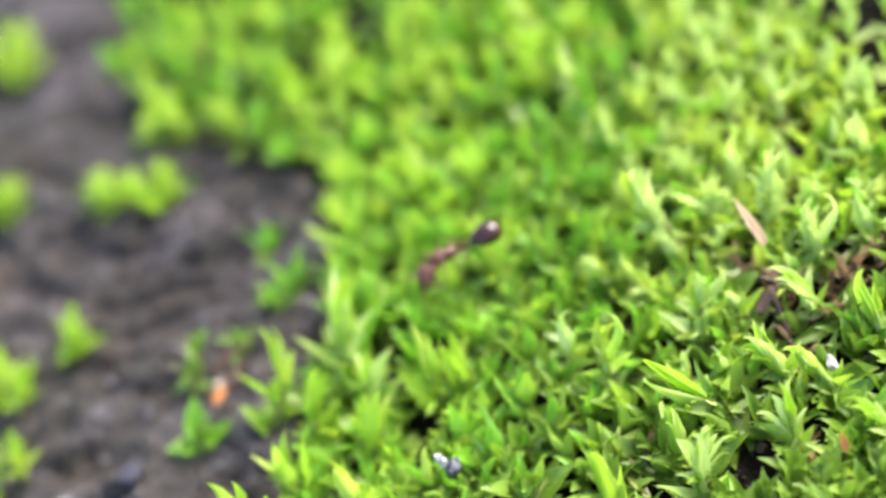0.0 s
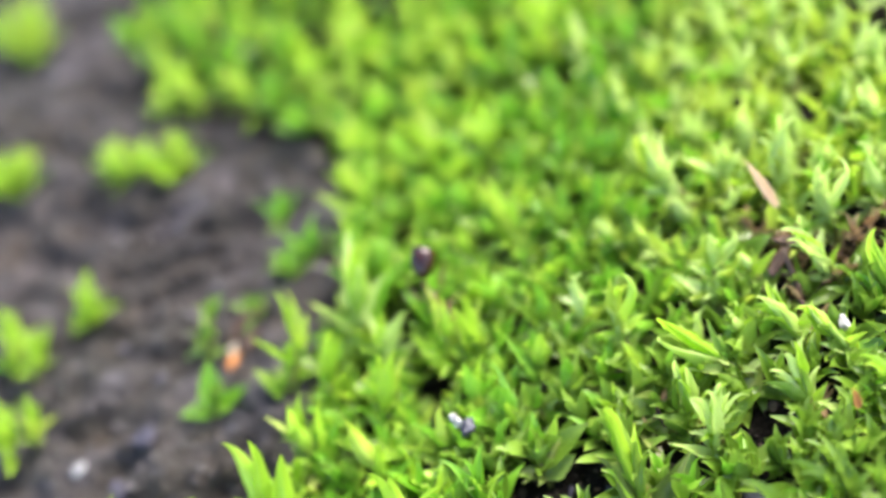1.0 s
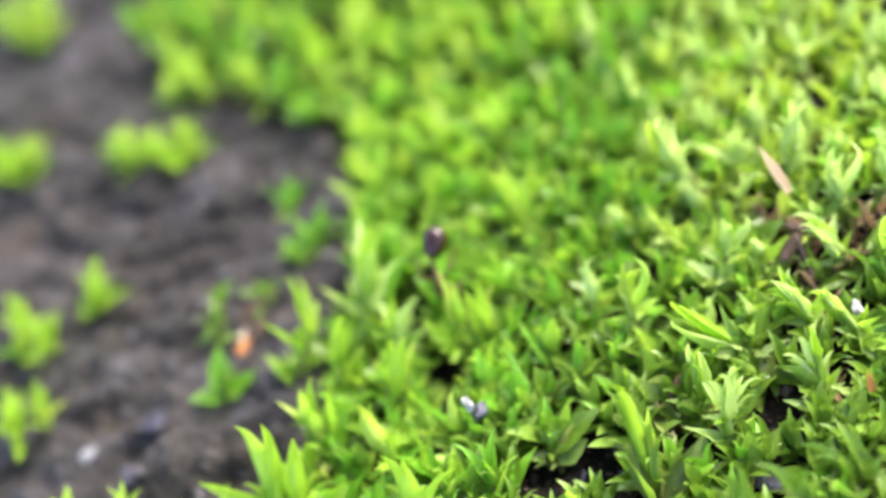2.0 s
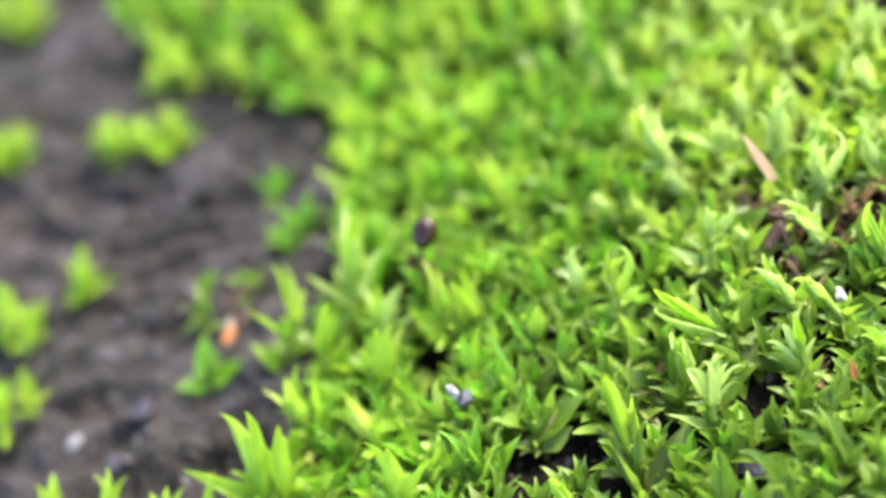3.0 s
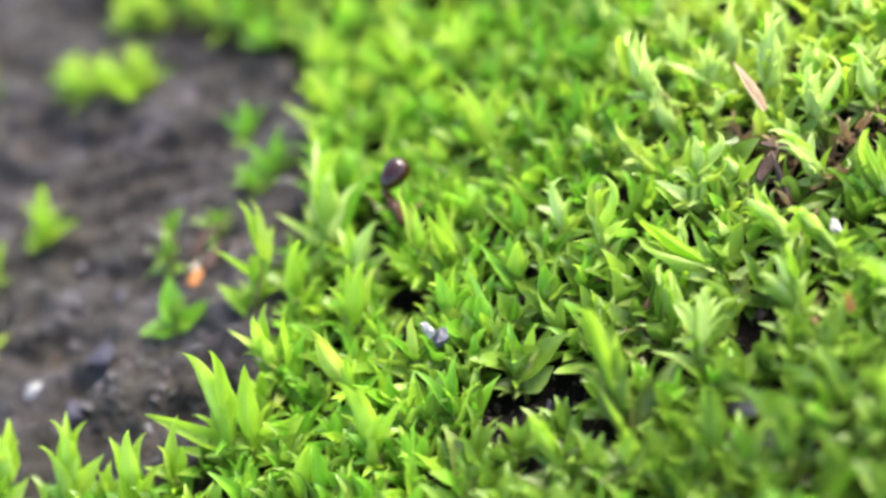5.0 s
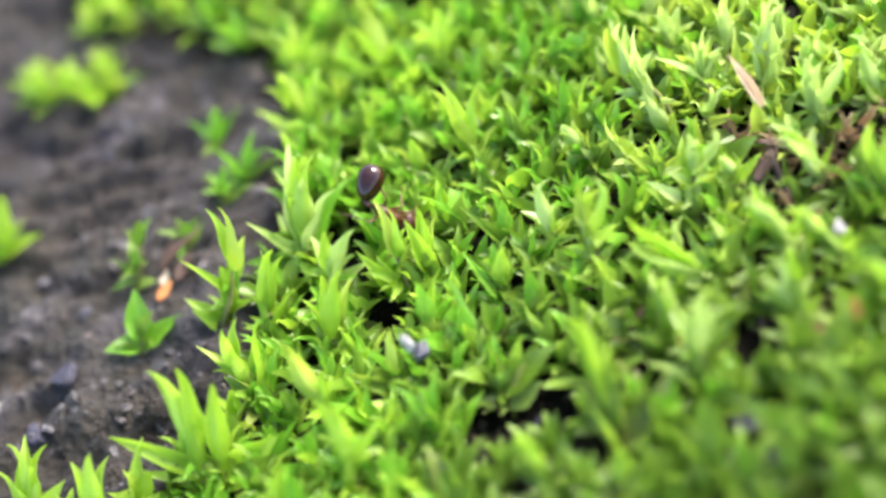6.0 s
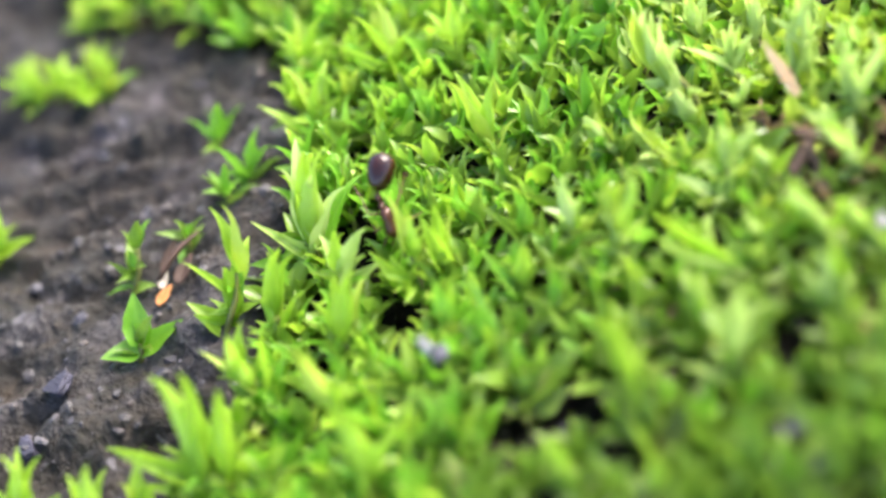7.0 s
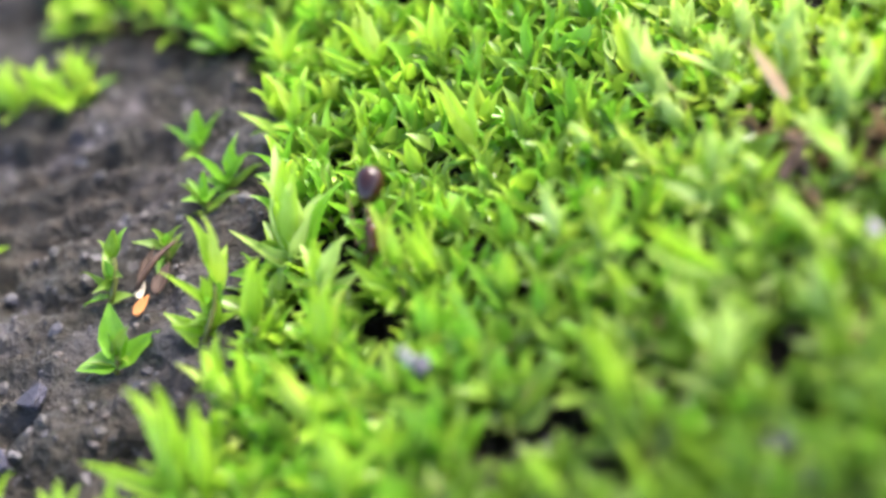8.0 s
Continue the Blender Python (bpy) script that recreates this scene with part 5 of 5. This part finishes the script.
def build_ant():
    """An ant about 4.5 mm long. It looks along +x, its origin is where waist and gaster meet; gaster and head turn on it."""
    ant = tagged(new("ant"), "shiny dark-brown ant with a reddish thorax climbing into moss", "ant")
    ant.empty_display_size = 0.001
    rings = []
    for i in range(25):
        u = i / 24
        a = math.pi * u
        body = math.sin(a) ** 0.80 * (1 - 0.16 * math.cos(a))
        seam = 1 - 0.02 * sum(math.exp(-((u - s) / 0.012) ** 2) for s in (0.48, 0.68, 0.84))
        rings.append((-0.03 - 1.34 * (1 - math.cos(a)) / 2, max(0.012, 0.48 * body * seam), max(0.012, 0.46 * body * seam), 0.03 * math.sin(a)))
    gaster = part("gaster", loft(rings[::-1], 28), ANT_GASTER, ant, "glossy dark-brown egg-shaped gaster")
    part("waist_node", loft([(-0.02, 0.05, 0.05, 0), (0.08, 0.10, 0.13, 0.05), (0.16, 0.11, 0.17, 0.08), (0.24, 0.08, 0.09, 0.02), (0.36, 0.07, 0.07, 0)]), ANT_BODY, ant)
    part("waist_node", loft([(0.34, 0.06, 0.06, 0), (0.42, 0.09, 0.16, 0.06), (0.49, 0.10, 0.20, 0.10), (0.57, 0.07, 0.10, 0.02), (0.66, 0.09, 0.09, 0)]), ANT_BODY, ant)
    part("thorax", loft([(0.60, 0.08, 0.08, 0.0), (0.72, 0.20, 0.22, 0.03), (0.92, 0.23, 0.26, 0.06), (1.08, 0.21, 0.23, 0.07), (1.25, 0.24, 0.28, 0.10), (1.48, 0.28, 0.30, 0.10), (1.66, 0.23, 0.24, 0.07), (1.80, 0.11, 0.12, 0.02), (1.88, 0.07, 0.07, 0.0)], 20), ANT_BODY, ant, "reddish-brown thorax")
    neck = 1.84
    head = part("head", loft([(0.0, 0.08, 0.08, 0), (0.06, 0.26, 0.18, 0.0), (0.20, 0.36, 0.25, 0.0), (0.42, 0.40, 0.27, 0.0), (0.64, 0.36, 0.22, -0.02), (0.80, 0.26, 0.15, -0.05), (0.90, 0.16, 0.09, -0.07), (0.93, 0.08, 0.05, -0.07)], 20), ANT_HEAD, ant)
    for side in (-1, 1):
        bm = bmesh.new()
        bmesh.ops.create_uvsphere(bm, u_segments=10, v_segments=8, radius=0.085 * MM)
        for v in bm.verts:
            v.co = Vector((v.co.x, v.co.y * 0.6, v.co.z)) + Vector((0.45, side * 0.37, 0.10)) * MM
        part("eye", bm, EYE, head)
        part("mandible", tube([Vector(p) * MM for p in ((0.84, side * 0.17, -0.09), (0.98, side * 0.19, -0.10), (1.08, side * 0.10, -0.11), (1.12, side * 0.02, -0.11))], [0.05 * MM, 0.055 * MM, 0.04 * MM, 0.012 * MM], 7), ANT_BODY, head)
        part("antenna", tube([Vector(p) * MM for p in ((0.74, side * 0.12, 0.10), (0.62, side * 0.42, 0.26), (0.66, side * 0.66, 0.28), (0.95, side * 0.66, 0.10), (1.22, side * 0.56, -0.10), (1.42, side * 0.48, -0.24))],
                             [0.03 * MM, 0.035 * MM, 0.04 * MM, 0.034 * MM, 0.045 * MM, 0.03 * MM], 7), ANT_LEG, head)
        for at, reach, lift in ((1.52, 0.75, 0.30), (1.22, 0.15, 0.42), (0.92, -0.65, 0.38)):
            hip = Vector((at, side * 0.16, -0.12))
            knee = hip + Vector((reach * 0.55, side * 0.36, lift))
            shin = knee + Vector((reach * 0.55, side * 0.24, -0.60))
            foot = shin + Vector((reach * 0.55, side * 0.24, -0.34))
            part("leg", tube([p * MM for p in (hip, hip.lerp(knee, 0.5), knee, knee.lerp(shin, 0.5), shin, shin.lerp(foot, 0.6), foot)],
                             [0.05 * MM, 0.06 * MM, 0.036 * MM, 0.04 * MM, 0.024 * MM, 0.018 * MM, 0.012 * MM], 7), ANT_LEG, ant)
    head.location = (neck * MM, 0, 0.02 * MM)
    return ant, gaster, head


ant, gaster, head = build_ant()


def motions():
    """The ant comes over the leaves, climbs head down into the hole and then sways there with its gaster up."""
    walk(ant, [(t, pose(x * MM, y * MM, z * MM, rx, ry, rz)) for t, x, y, z, rx, ry, rz in [
    (0, 3.63, 2.16, 3.4, 15.7, -2.1, 177.7),
    (0.1, 2.84, 2.47, 3.83, 0.3, 14.1, -172.9),
    (0.2, 1.7, 2.06, 3.6, -15.1, 39.8, -153.9),
    (0.3, 0.94, 1.75, 3.45, -16.3, 55.2, -142.9),
    (0.5, 0.79, 1.6, 3.31, -11.6, 63.3, -136.4),
    (0.8, 0.35, 1.3, 3.03, 9.7, 68.3, -105.1),
    (1, 0.08, 1.05, 2.8, 18.4, 68.8, -92.6),
    (1.6, 0.02, 1.22, 2.96, 12.2, 68.5, -101.8),
    (2.8, 0.24, 1.13, 2.88, 6.3, 67.6, -110.8),
    (3.6, -0.41, 1.11, 2.85, 13.7, 67.8, -100.4),
    (4.1, -0.46, 1.14, 2.87, 19.8, 67.7, -91.2),
    (5.3, -0.16, 1.22, 2.93, 35.4, 66.4, -68.5),
    (5.6, -0.04, 1.18, 2.9, 44.7, 64, -52.6),
    (5.9, -0.27, 1.12, 2.85, 64.6, 65.5, -24.2),
    (6.2, -0.27, 0.69, 2.47, 70.9, 59.7, -4.7),
    (6.5, -0.39, 0.76, 2.52, 71.1, 59.3, -4.8),
    (6.7, -0.2, 0.9, 2.65, 72, 60.6, -6.7),
    (6.9, 0.16, 1.01, 2.78, 30.3, 68.3, -79),
    (7.1, -0.48, 1.13, 2.85, 2.3, 71.7, -119.3),
    (7.5, -0.17, 0.99, 2.74, -8.7, 69, -135.3),
    (8, -0.01, 0.83, 2.6, -12.9, 68, -141.6),
    ]])
    walk(gaster, [(t, pose(0, 0, 0, rx, ry, rz)) for t, rx, ry, rz in [
    (0, -2.1, -3, 4.8),
    (0.1, 9.2, -29.4, -17.7),
    (0.2, 17.9, -30.2, -28.9),
    (0.3, 14.6, -33.9, -25.9),
    (0.5, 7.5, -39.4, -31.8),
    (0.8, 4.4, -32.7, -23),
    (1, 5.1, -32.5, -23.3),
    (1.6, 5.8, -32.9, -25.4),
    (2.8, 6.5, -33.2, -27.6),
    (3.6, 18.8, -32.3, -51.6),
    (4.1, 23.5, -30.3, -60.9),
    (5.3, 31.3, -23.6, -78.3),
    (5.6, 34, -19.4, -84.3),
    (5.9, 44, -18.2, -86.6),
    (6.2, 43.2, -25.8, -69.3),
    (6.5, 42.8, -26.3, -68.4),
    (6.7, 43.6, -25.7, -71.1),
    (6.9, 15.3, -32.4, -41.5),
    (7.1, 3, -36.8, -19),
    (7.5, -3.6, -35.1, -7.9),
    (8, -5.6, -34.2, -4.4),
    ]])
    walk(head, [(t, pose(1.84 * MM, 0, 0.02 * MM, rx, ry, rz)) for t, rx, ry, rz in [
    (0, -24.9, 44.3, 26.7),
    (0.1, -25.7, 31, 26.5),
    (0.2, -10.2, 8.2, 11.1),
    (0.3, -1.9, 0.9, 2.6),
    (0.5, -0, -0, -0),
    (0.8, -0, 0, -0),
    (1, -0, -0, -0),
    (1.6, -2.2, 1.3, 3.3),
    (2.8, -4.3, 2.8, 6.6),
    (3.6, -5.1, 3.1, 7.4),
    (4.1, -5.9, 3.4, 8.3),
    (5.3, -6.7, 3.2, 8.4),
    (5.6, -7.3, 2.9, 8.5),
    (5.9, -6.8, 1.8, 5.5),
    (6.2, -11.7, 2, 7.5),
    (6.5, -11.7, 2, 7.5),
    (6.7, -13.9, 2.7, 9),
    (6.9, -8.3, 4.4, 10.8),
    (7.1, -2.9, 1.7, 3.9),
    (7.5, -1, 0.7, 1.6),
    (8, -0, 0, 0),
    ]])


motions()
